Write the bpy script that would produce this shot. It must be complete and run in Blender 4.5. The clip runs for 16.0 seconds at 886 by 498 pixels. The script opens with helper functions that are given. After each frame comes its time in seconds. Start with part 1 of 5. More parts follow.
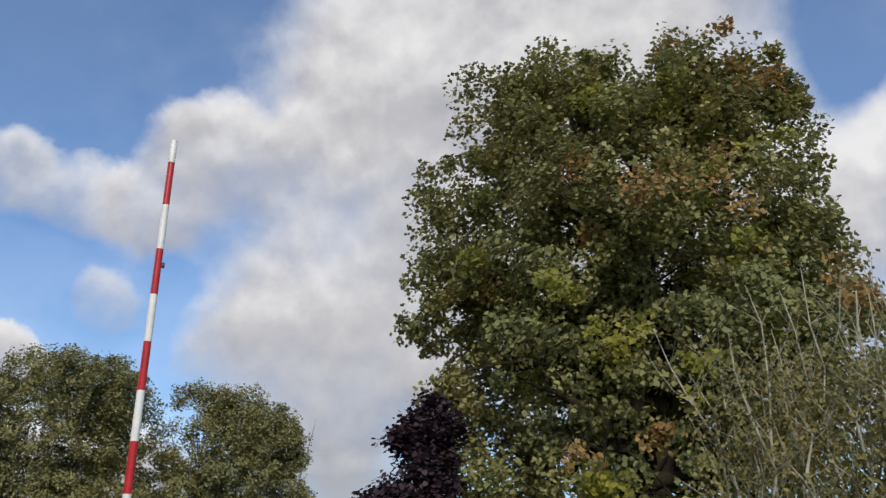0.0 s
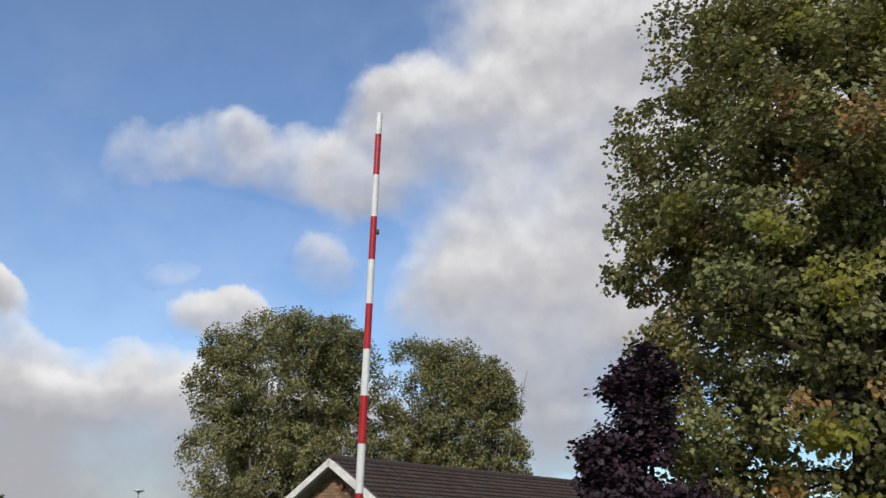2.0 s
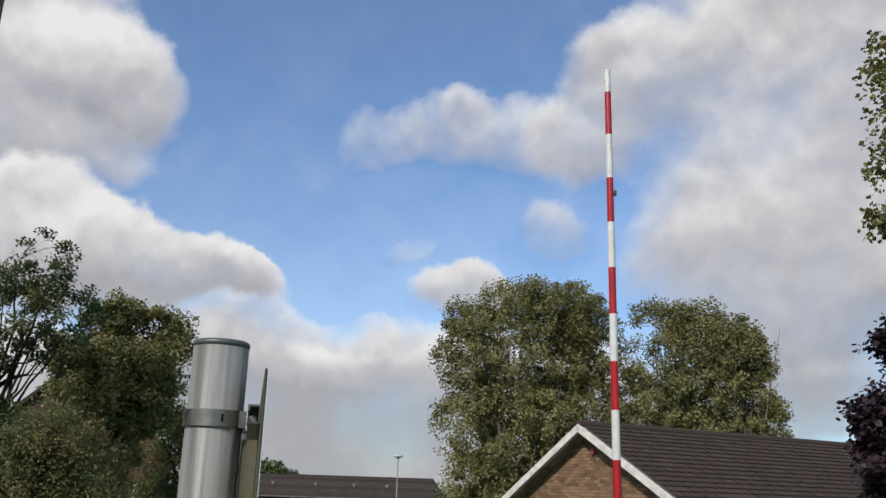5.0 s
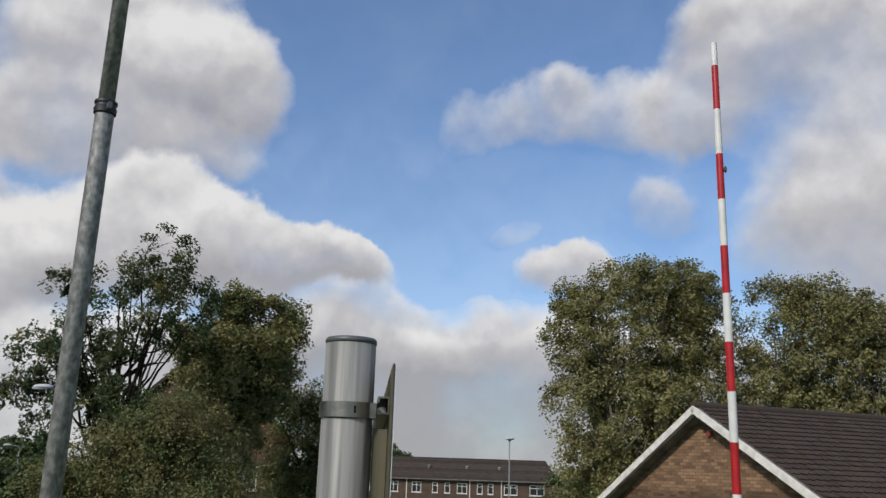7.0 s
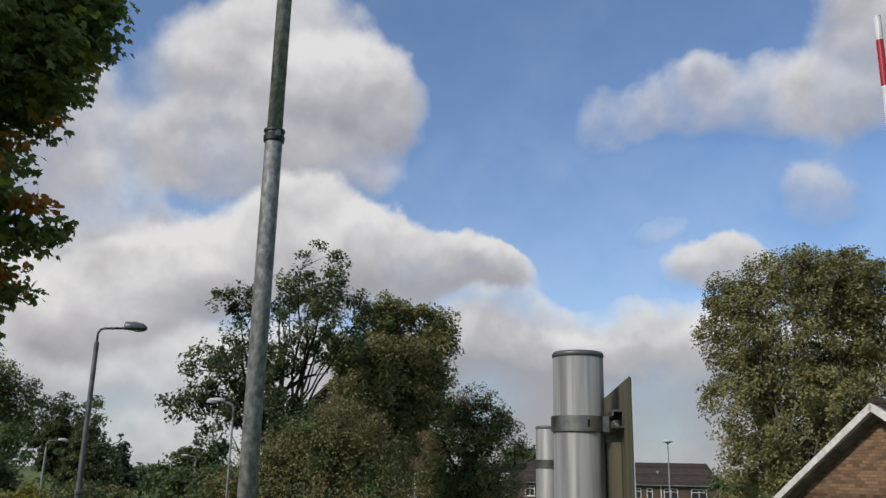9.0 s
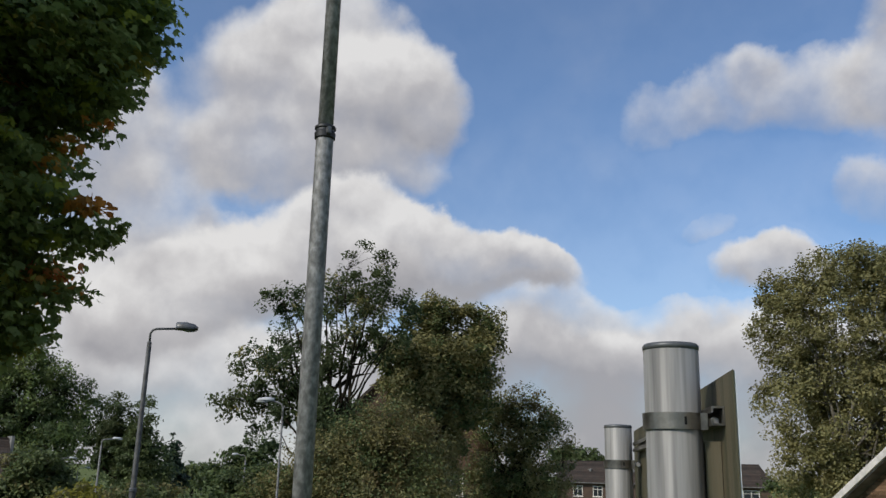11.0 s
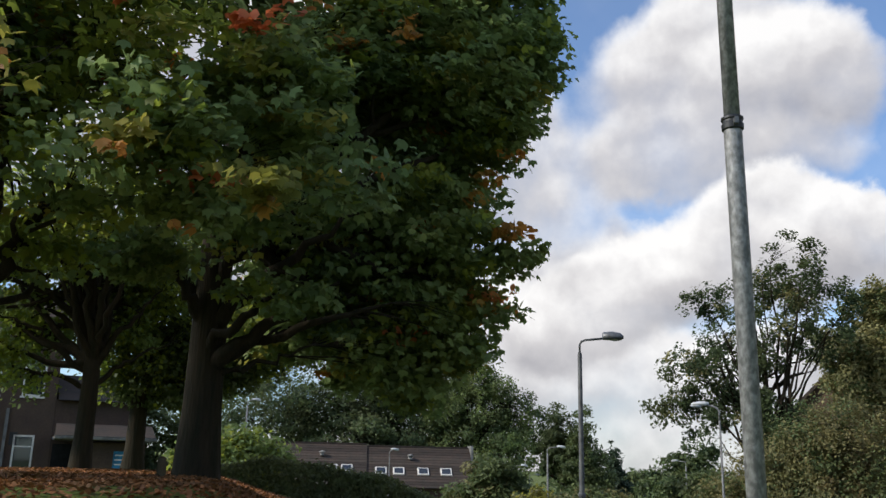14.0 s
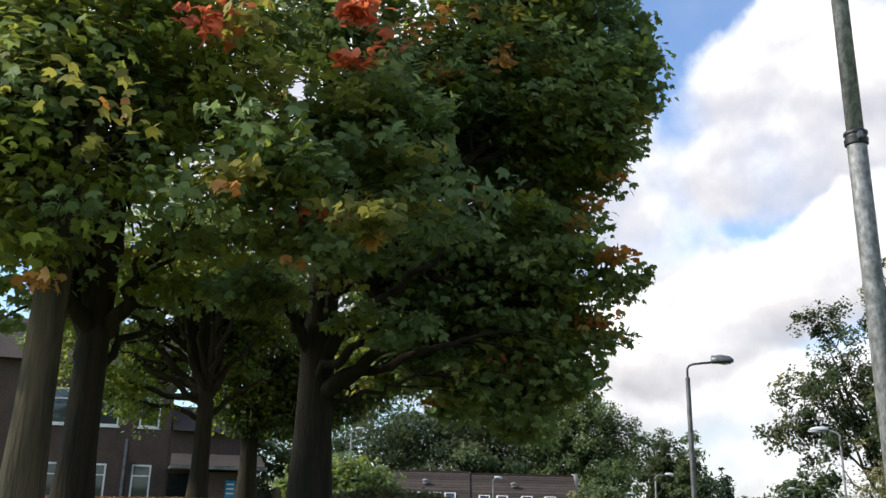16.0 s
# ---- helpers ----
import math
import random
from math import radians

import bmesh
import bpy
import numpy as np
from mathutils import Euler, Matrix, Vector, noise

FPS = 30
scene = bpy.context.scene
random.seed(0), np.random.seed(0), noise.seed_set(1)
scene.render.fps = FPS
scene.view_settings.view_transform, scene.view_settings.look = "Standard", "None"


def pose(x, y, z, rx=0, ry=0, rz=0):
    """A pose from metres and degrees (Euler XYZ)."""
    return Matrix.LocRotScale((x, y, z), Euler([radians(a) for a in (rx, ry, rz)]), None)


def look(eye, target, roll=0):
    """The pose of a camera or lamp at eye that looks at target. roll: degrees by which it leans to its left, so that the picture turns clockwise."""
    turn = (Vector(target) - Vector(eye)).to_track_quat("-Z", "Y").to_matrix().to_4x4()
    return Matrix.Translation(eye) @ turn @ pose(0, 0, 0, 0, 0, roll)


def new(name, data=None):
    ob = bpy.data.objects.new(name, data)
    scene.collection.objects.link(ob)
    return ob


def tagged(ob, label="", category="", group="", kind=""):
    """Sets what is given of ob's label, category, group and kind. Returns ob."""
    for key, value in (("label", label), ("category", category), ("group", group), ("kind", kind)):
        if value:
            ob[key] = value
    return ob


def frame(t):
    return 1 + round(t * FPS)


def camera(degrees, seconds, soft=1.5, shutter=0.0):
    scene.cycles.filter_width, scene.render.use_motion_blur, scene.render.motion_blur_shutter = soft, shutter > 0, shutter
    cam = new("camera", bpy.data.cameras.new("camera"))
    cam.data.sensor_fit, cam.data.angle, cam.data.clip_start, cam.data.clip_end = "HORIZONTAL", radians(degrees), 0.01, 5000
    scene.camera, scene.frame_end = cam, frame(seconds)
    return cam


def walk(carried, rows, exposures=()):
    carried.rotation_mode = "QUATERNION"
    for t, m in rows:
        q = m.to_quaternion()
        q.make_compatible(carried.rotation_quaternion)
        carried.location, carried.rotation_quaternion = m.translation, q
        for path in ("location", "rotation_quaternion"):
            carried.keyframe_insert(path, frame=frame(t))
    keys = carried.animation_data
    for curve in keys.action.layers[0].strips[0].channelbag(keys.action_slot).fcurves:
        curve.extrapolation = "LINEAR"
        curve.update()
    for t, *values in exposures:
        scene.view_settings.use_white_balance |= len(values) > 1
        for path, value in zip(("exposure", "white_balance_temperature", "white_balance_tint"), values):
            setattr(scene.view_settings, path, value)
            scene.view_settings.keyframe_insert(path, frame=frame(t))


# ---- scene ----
cam = camera(54.8, 16.0)
PATH = [
    (0, -0.012, 0.009, 1.589, 22.05, -0.03, 14.48),
    (0.5, -0.003, -0.069, 1.585, 20.92, 0.98, 19.47),
    (1, 0.005, -0.106, 1.573, 20.33, 1.20, 22.08),
    (1.5, 0.013, -0.126, 1.579, 19.87, 1.32, 23.72),
    (2, 0.014, -0.154, 1.582, 18.65, 1.46, 28.72),
    (2.5, -0.011, -0.129, 1.610, 18.04, 1.79, 34.68),
    (3, -0.024, -0.142, 1.616, 17.91, 1.73, 36.35),
    (3.5, -0.036, -0.147, 1.612, 17.84, 1.73, 37.49),
    (4, -0.032, -0.145, 1.614, 17.81, 1.85, 38.23),
    (4.5, -0.045, -0.142, 1.615, 17.92, 1.86, 38.76),
    (5, -0.133, -0.118, 1.615, 15.96, 1.79, 44.67),
    (7.5, -0.090, -0.183, 1.620, 14.60, 1.79, 53.54),
    (8, -0.104, -0.207, 1.622, 14.44, 1.49, 56.60),
    (8.5, -0.123, -0.269, 1.628, 14.56, 1.26, 59.96),
    (11, -0.233, -0.281, 1.628, 14.58, 1.50, 64.81),
    (11.5, -0.247, -0.283, 1.619, 13.23, 1.23, 70.33),
    (12, -0.229, -0.284, 1.616, 13.10, 1.07, 73.27),
    (12.5, -0.225, -0.282, 1.601, 13.15, 1.04, 75.15),
    (13, -0.209, -0.278, 1.594, 13.20, 1.01, 82.12),
    (13.5, -0.184, -0.293, 1.589, 13.69, 1.27, 87.95),
    (14, -0.158, -0.339, 1.592, 14.34, 1.37, 92.79),
    (14.5, -0.137, -0.389, 1.608, 14.85, 1.20, 94.94),
    (15, -0.135, -0.417, 1.614, 15.63, 1.13, 97.61),
    (15.5, -0.134, -0.422, 1.620, 15.85, 1.20, 98.83),
    (16, -0.145, -0.433, 1.613, 15.94, 1.34, 99.42),
]


def lens_pose(x, y, z, pitch, roll, yaw):
    """Camera pose from eye, pitch up, lean and yaw to the left of +y."""
    return pose(x, y, z, 90 + pitch, 0, yaw) @ pose(0, 0, 0, 0, 0, roll)


walk(cam, [(t, lens_pose(*p)) for t, *p in PATH],
     [(0, 0.08), (5.0, 0.03), (8.0, -0.10), (11.0, -0.12), (12.5, -0.20), (13.5, 0.12), (14.5, 0.5), (15.0, 0.65), (16.0, 0.78)])

# ---- sky and sun ----
SUN_YAW, SUN_UP = 195.0, 36.0
world = bpy.data.worlds.new("sky")
scene.world = world
world.use_nodes = True
wt = world.node_tree
wt.nodes.clear()


def wn(kind, **inputs):
    n = wt.nodes.new(kind)
    for k, v in inputs.items():
        n.inputs[int(k[1:])].default_value = v
    return n


def wmath(op, a, b=None, c=None):
    n = wt.nodes.new("ShaderNodeMath")
    n.operation = op
    for i, v in enumerate((a, b, c)):
        if v is None:
            continue
        if isinstance(v, (int, float)):
            n.inputs[i].default_value = v
        else:
            wt.links.new(v, n.inputs[i])
    return n.outputs[0]


def wrange(v, a, b, c, d, smooth=True):
    n = wt.nodes.new("ShaderNodeMapRange")
    n.interpolation_type = "SMOOTHSTEP" if smooth else "LINEAR"
    wt.links.new(v, n.inputs[0])
    for i, q in enumerate((a, b, c, d)):
        n.inputs[i + 1].default_value = q
    return n.outputs[0]


def wnoise(vec, scale, detail, rough=0.55):
    n = wt.nodes.new("ShaderNodeTexNoise")
    n.inputs["Scale"].default_value = scale
    n.inputs["Detail"].default_value = detail
    n.inputs["Roughness"].default_value = rough
    wt.links.new(vec, n.inputs["Vector"])
    return n


tc = wt.nodes.new("ShaderNodeTexCoord")
sep = wt.nodes.new("ShaderNodeSeparateXYZ")
wt.links.new(tc.outputs["Generated"], sep.inputs[0])
bearing = wmath("MULTIPLY", wmath("ARCTAN2", wmath("MULTIPLY", sep.outputs[0], -1.0), sep.outputs[1]), 57.2958)
rise = wmath("MULTIPLY", wmath("ARCSINE", sep.outputs[2]), 57.2958)
warp_a = wnoise(tc.outputs["Generated"], 6.0, 7.0, 0.56)


def wvec(op, a, b):
    n = wt.nodes.new("ShaderNodeVectorMath")
    n.operation = op
    wt.links.new(a, n.inputs[0])
    if isinstance(b, tuple):
        n.inputs[1].default_value = b
    else:
        wt.links.new(b, n.inputs[1])
    return n.outputs["Value" if op == "LENGTH" else "Vector"]


place = wt.nodes.new("ShaderNodeCombineXYZ")
wt.links.new(bearing, place.inputs[0])
wt.links.new(rise, place.inputs[1])
shift = wvec("MULTIPLY", wvec("SUBTRACT", warp_a.outputs["Color"], (0.5, 0.5, 0.5)), (8.0, 7.0, 0.0))
place_w = wvec("ADD", place.outputs[0], shift)

# cloud masses: bearing, height, half width, half height (degrees), thickness
CLOUDS_A = [
    (11, 26, 19.5, 11, 1.0), (29.5, 27.3, 6.3, 3.6, 1.0), (22, 14, 10, 7.5, 1.0), (-2, 19, 15, 14, 1.0), (8, 37, 18, 7, 1.0),
    (-18, 24, 6, 6, 0.8), (34.0, 23.5, 4.5, 3.0, 0.8),
    (44.5, 24.2, 6.5, 2.3, 0.46), (49.5, 23.6, 3.6, 1.8, 0.36), (39.5, 23.4, 4, 2.6, 0.52), (43.6, 25.4, 2.2, 1.5, 0.36),
    (36.3, 17.4, 2.5, 2.3, 0.5), (47.2, 15.4, 2.4, 1.0, 0.34), (42.3, 12.8, 4.2, 1.9, 0.95),
]
CLOUDS_B = [
    (74.5, 25, 9.0, 5.2, 1.0), (68.8, 24.2, 5.4, 3.8, 1.0), (77, 21, 7.5, 2.8, 1.0), (73, 30, 4.5, 2.6, 0.8), (74, 19.4, 8.5, 2.4, 0.85), (90, 21, 6, 6, 0.9), (84.5, 16.2, 4.5, 3.5, 0.5),
    (60, 10.8, 7, 1.8, 0.6), (50, 10.4, 5, 1.2, 0.5), (75, 13, 11, 3.5, 0.9),
    (53, 5.6, 9.5, 4.3, 1.0), (61.5, 7.2, 6, 2.8, 1.0), (47, 7, 6, 3.2, 1.0), (38, 5, 10, 6, 1.0), (22, 6, 7, 2.5, 0.8),
    (91, 7, 12, 8, 1.0), (75, 4, 12, 5.5, 1.0), (100, 19, 9, 12, 0.9), (112, 24, 18, 16, 0.9), (60, -1, 75, 4.5, 1.0),
    (-28, 30, 9, 16, 0.9), (165, 38, 26, 14, 0.9), (-110, 35, 40, 18, 0.9), (70, 46, 22, 8, 0.8),
]
CLOUDS_FRONT = [(71, 14.4, 6.8, 4.0, 1.0), (66, 14.2, 4.6, 3.0, 1.0), (62.5, 13.2, 4.6, 2.3, 1.0), (79.5, 11.8, 6.0, 3.6, 1.0), (59.4, 12.7, 3.0, 1.6, 0.95), (84, 9.5, 5, 3.2, 1.0)]
fine = wnoise(tc.outputs["Generated"], 8.0, 7.0, 0.50)
above = wnoise(wvec("ADD", tc.outputs["Generated"], (0.0, 0.0, 0.022)), 8.0, 7.0, 0.50)
bulk = wnoise(tc.outputs["Generated"], 3.2, 4.0, 0.5)
relief = wmath("MULTIPLY", wmath("SUBTRACT", above.outputs["Fac"], fine.outputs["Fac"]), 2.2)


def cloud_layer(masses, edge, rough_edge, lit):
    """Cover and depth of shade of a bank of cloud masses: crisp bright tops, ragged grey undersides."""
    clear_part, lean_sum, weight_sum = None, None, None
    for b, e, rb, re_, k in masses:
        off = wvec("MULTIPLY", wvec("SUBTRACT", place_w, (float(b), float(e), 0.0)), (1.0 / rb, 1.0 / re_, 0.0))
        d = wt.nodes.new("ShaderNodeVectorMath")
        d.operation = "LENGTH"
        wt.links.new(off, d.inputs[0])
        f = wrange(d.outputs["Value"], 1.32, 0.62, 0.0, float(k))
        part_y = wt.nodes.new("ShaderNodeSeparateXYZ")
        wt.links.new(off, part_y.inputs[0])
        lean = wmath("MULTIPLY", f, part_y.outputs[1])
        left = wmath("SUBTRACT", 1.0, f)
        clear_part = left if clear_part is None else wmath("MULTIPLY", clear_part, left)
        lean_sum = lean if lean_sum is None else wmath("ADD", lean_sum, lean)
        weight_sum = f if weight_sum is None else wmath("ADD", weight_sum, f)
    density = wmath("ADD", wmath("SUBTRACT", 1.0, clear_part), wmath("MULTIPLY", wmath("SUBTRACT", fine.outputs["Fac"], 0.5), rough_edge))
    height_in = wmath("DIVIDE", lean_sum, wmath("ADD", weight_sum, 0.3))
    crisp = wrange(density, edge[0], edge[1], 0.0, 0.98)
    ragged = wrange(density, -0.05, 1.25, 0.0, 0.98)
    crown_side = wrange(height_in, -0.25, 0.5, 0.0, 1.0)
    cover = wmath("ADD", wmath("MULTIPLY", crisp, crown_side), wmath("MULTIPLY", ragged, wmath("SUBTRACT", 1.0, crown_side)))
    thick = wmath("ADD", wmath("MULTIPLY", height_in, -lit), wmath("ADD", relief, 0.42))
    thick = wmath("ADD", thick, wmath("MULTIPLY", wmath("SUBTRACT", bulk.outputs["Fac"], 0.5), 0.9))
    return cover, wmath("ADD", thick, wmath("MULTIPLY", wmath("SUBTRACT", cover, 0.8), 0.45))


cover, thick = cloud_layer(CLOUDS_A + CLOUDS_B, (0.15, 0.95), 1.25, 0.75)
front_cover, front_thick = cloud_layer(CLOUDS_FRONT, (0.22, 0.72), 1.0, 0.95)
# thin haze that thickens towards the horizon
cover = wmath("MAXIMUM", cover, wrange(rise, 8.0, 27.0, 0.22, 0.07))
# the low bank over the houses is deeper and greyer
thick = wmath("ADD", thick, wmath("MULTIPLY", wrange(rise, 10.5, 6.0, 0.0, 0.42), wrange(bearing, 76.0, 62.0, 0.0, 1.0)))


def cloud_colour(depth):
    r = wt.nodes.new("ShaderNodeValToRGB")
    r.color_ramp.elements[0].position, r.color_ramp.elements[0].color = 0.0, (0.81, 0.80, 0.795, 1)
    r.color_ramp.elements[1].position, r.color_ramp.elements[1].color = 1.0, (0.38, 0.375, 0.40, 1)
    r.color_ramp.elements.new(0.5).color = (0.54, 0.528, 0.54, 1)
    wt.links.new(depth, r.inputs[0])
    return r.outputs[0]


sky = wt.nodes.new("ShaderNodeTexSky")
sky.sky_type, sky.sun_disc = "NISHITA", False
sky.sun_elevation, sky.sun_rotation = radians(SUN_UP), radians(-SUN_YAW)
sky.air_density, sky.dust_density, sky.ozone_density = 1.0, 0.6, 1.5
clear = wt.nodes.new("ShaderNodeVectorMath")
clear.operation = "MULTIPLY"
clear.inputs[1].default_value = (0.086, 0.117, 0.147)
wt.links.new(sky.outputs[0], clear.inputs[0])
mix = wt.nodes.new("ShaderNodeMix")
mix.data_type = "RGBA"
wt.links.new(cover, mix.inputs["Factor"])
wt.links.new(clear.outputs[0], mix.inputs[6])
wt.links.new(cloud_colour(thick), mix.inputs[7])
over = wt.nodes.new("ShaderNodeMix")
over.data_type = "RGBA"
wt.links.new(front_cover, over.inputs["Factor"])
wt.links.new(mix.outputs[2], over.inputs[6])
wt.links.new(cloud_colour(front_thick), over.inputs[7])
back = wt.nodes.new("ShaderNodeBackground")
back.inputs["Strength"].default_value = 1.0
wt.links.new(over.outputs[2], back.inputs["Color"])
wout = wt.nodes.new("ShaderNodeOutputWorld")
wt.links.new(back.outputs[0], wout.inputs[0])

sun_data = bpy.data.lights.new("sun", "SUN")
sun_data.energy, sun_data.angle, sun_data.color = 3.1, radians(5.0), (1.0, 0.94, 0.84)
sun = new("sun", sun_data)
a, e = radians(SUN_YAW), radians(SUN_UP)
sun.matrix_world = look((-math.sin(a) * math.cos(e) * 50, math.cos(a) * math.cos(e) * 50, math.sin(e) * 50), (0, 0, 0))


# ---- materials ----
def material(name, colour, rough=0.7, metal=0.0, vary=0.25, scale=6.0, fine_scale=60.0, bump=0.15, island=0.0, objects=0.0,
             second=None, stain=0.5, translucent=0.0, stretch=(1, 1, 1)):
    """A surface with two scales of variation, relief and, where asked, a shift from piece to piece."""
    m = bpy.data.materials.new(name)
    m.use_nodes = True
    nt = m.node_tree
    p = nt.nodes["Principled BSDF"]
    p.inputs["Roughness"].default_value, p.inputs["Metallic"].default_value = rough, metal
    if rough >= 0.8:
        p.inputs["Specular IOR Level"].default_value = 0.2
    co = nt.nodes.new("ShaderNodeTexCoord")
    mp = nt.nodes.new("ShaderNodeMapping")
    mp.inputs["Scale"].default_value = stretch
    nt.links.new(co.outputs["Object"], mp.inputs[0])
    big, small = nt.nodes.new("ShaderNodeTexNoise"), nt.nodes.new("ShaderNodeTexNoise")
    big.inputs["Scale"].default_value, big.inputs["Detail"].default_value = scale, 5
    small.inputs["Scale"].default_value, small.inputs["Detail"].default_value = fine_scale, 4
    nt.links.new(mp.outputs[0], big.inputs["Vector"])
    nt.links.new(mp.outputs[0], small.inputs["Vector"])
    two = nt.nodes.new("ShaderNodeMix")
    two.data_type = "RGBA"
    two.inputs[6].default_value = (*colour, 1)
    two.inputs[7].default_value = (*(second or [c * (1 - stain) for c in colour]), 1)
    rg = nt.nodes.new("ShaderNodeMapRange")
    rg.inputs[1].default_value, rg.inputs[2].default_value = 0.38, 0.68
    nt.links.new(big.outputs["Fac"], rg.inputs[0])
    nt.links.new(rg.outputs[0], two.inputs[0])
    value = nt.nodes.new("ShaderNodeMath")
    value.operation = "MULTIPLY_ADD"
    nt.links.new(small.outputs["Fac"], value.inputs[0])
    value.inputs[1].default_value, value.inputs[2].default_value = 2 * vary, 1 - vary
    last = value.outputs[0]
    for amount, kind, out in ((island, "ShaderNodeNewGeometry", "Random Per Island"), (objects, "ShaderNodeObjectInfo", "Random")):
        if amount:
            g = nt.nodes.new(kind)
            q = nt.nodes.new("ShaderNodeMath")
            q.operation = "MULTIPLY_ADD"
            nt.links.new(g.outputs[out], q.inputs[0])
            q.inputs[1].default_value, q.inputs[2].default_value = 2 * amount, 1 - amount
            w = nt.nodes.new("ShaderNodeMath")
            w.operation = "MULTIPLY"
            nt.links.new(last, w.inputs[0])
            nt.links.new(q.outputs[0], w.inputs[1])
            last = w.outputs[0]
    hue = nt.nodes.new("ShaderNodeHueSaturation")
    nt.links.new(two.outputs[2], hue.inputs["Color"])
    nt.links.new(last, hue.inputs["Value"])
    nt.links.new(hue.outputs[0], p.inputs["Base Color"])
    if bump:
        b = nt.nodes.new("ShaderNodeBump")
        b.inputs["Strength"].default_value, b.inputs["Distance"].default_value = bump, 0.02
        nt.links.new(small.outputs["Fac"], b.inputs["Height"])
        nt.links.new(b.outputs[0], p.inputs["Normal"])
    if translucent:
        tr = nt.nodes.new("ShaderNodeBsdfTranslucent")
        mx = nt.nodes.new("ShaderNodeMixShader")
        mx.inputs[0].default_value = translucent
        lift = nt.nodes.new("ShaderNodeHueSaturation")
        lift.inputs["Value"].default_value, lift.inputs["Saturation"].default_value = 1.35, 1.0
        nt.links.new(hue.outputs[0], lift.inputs["Color"])
        nt.links.new(lift.outputs[0], tr.inputs["Color"])
        nt.links.new(p.outputs[0], mx.inputs[1])
        nt.links.new(tr.outputs[0], mx.inputs[2])
        nt.links.new(mx.outputs[0], nt.nodes["Material Output"].inputs["Surface"])
    return m


def leafy(name, colour, second, scale=0.5, translucent=0.5, rough=0.6, island=0.3):
    m = material(name, colour, rough, vary=0.2, scale=scale, fine_scale=3.0, bump=0, island=island, second=second, translucent=translucent)
    m.node_tree.nodes["Principled BSDF"].inputs["Specular IOR Level"].default_value = 0.3
    return m


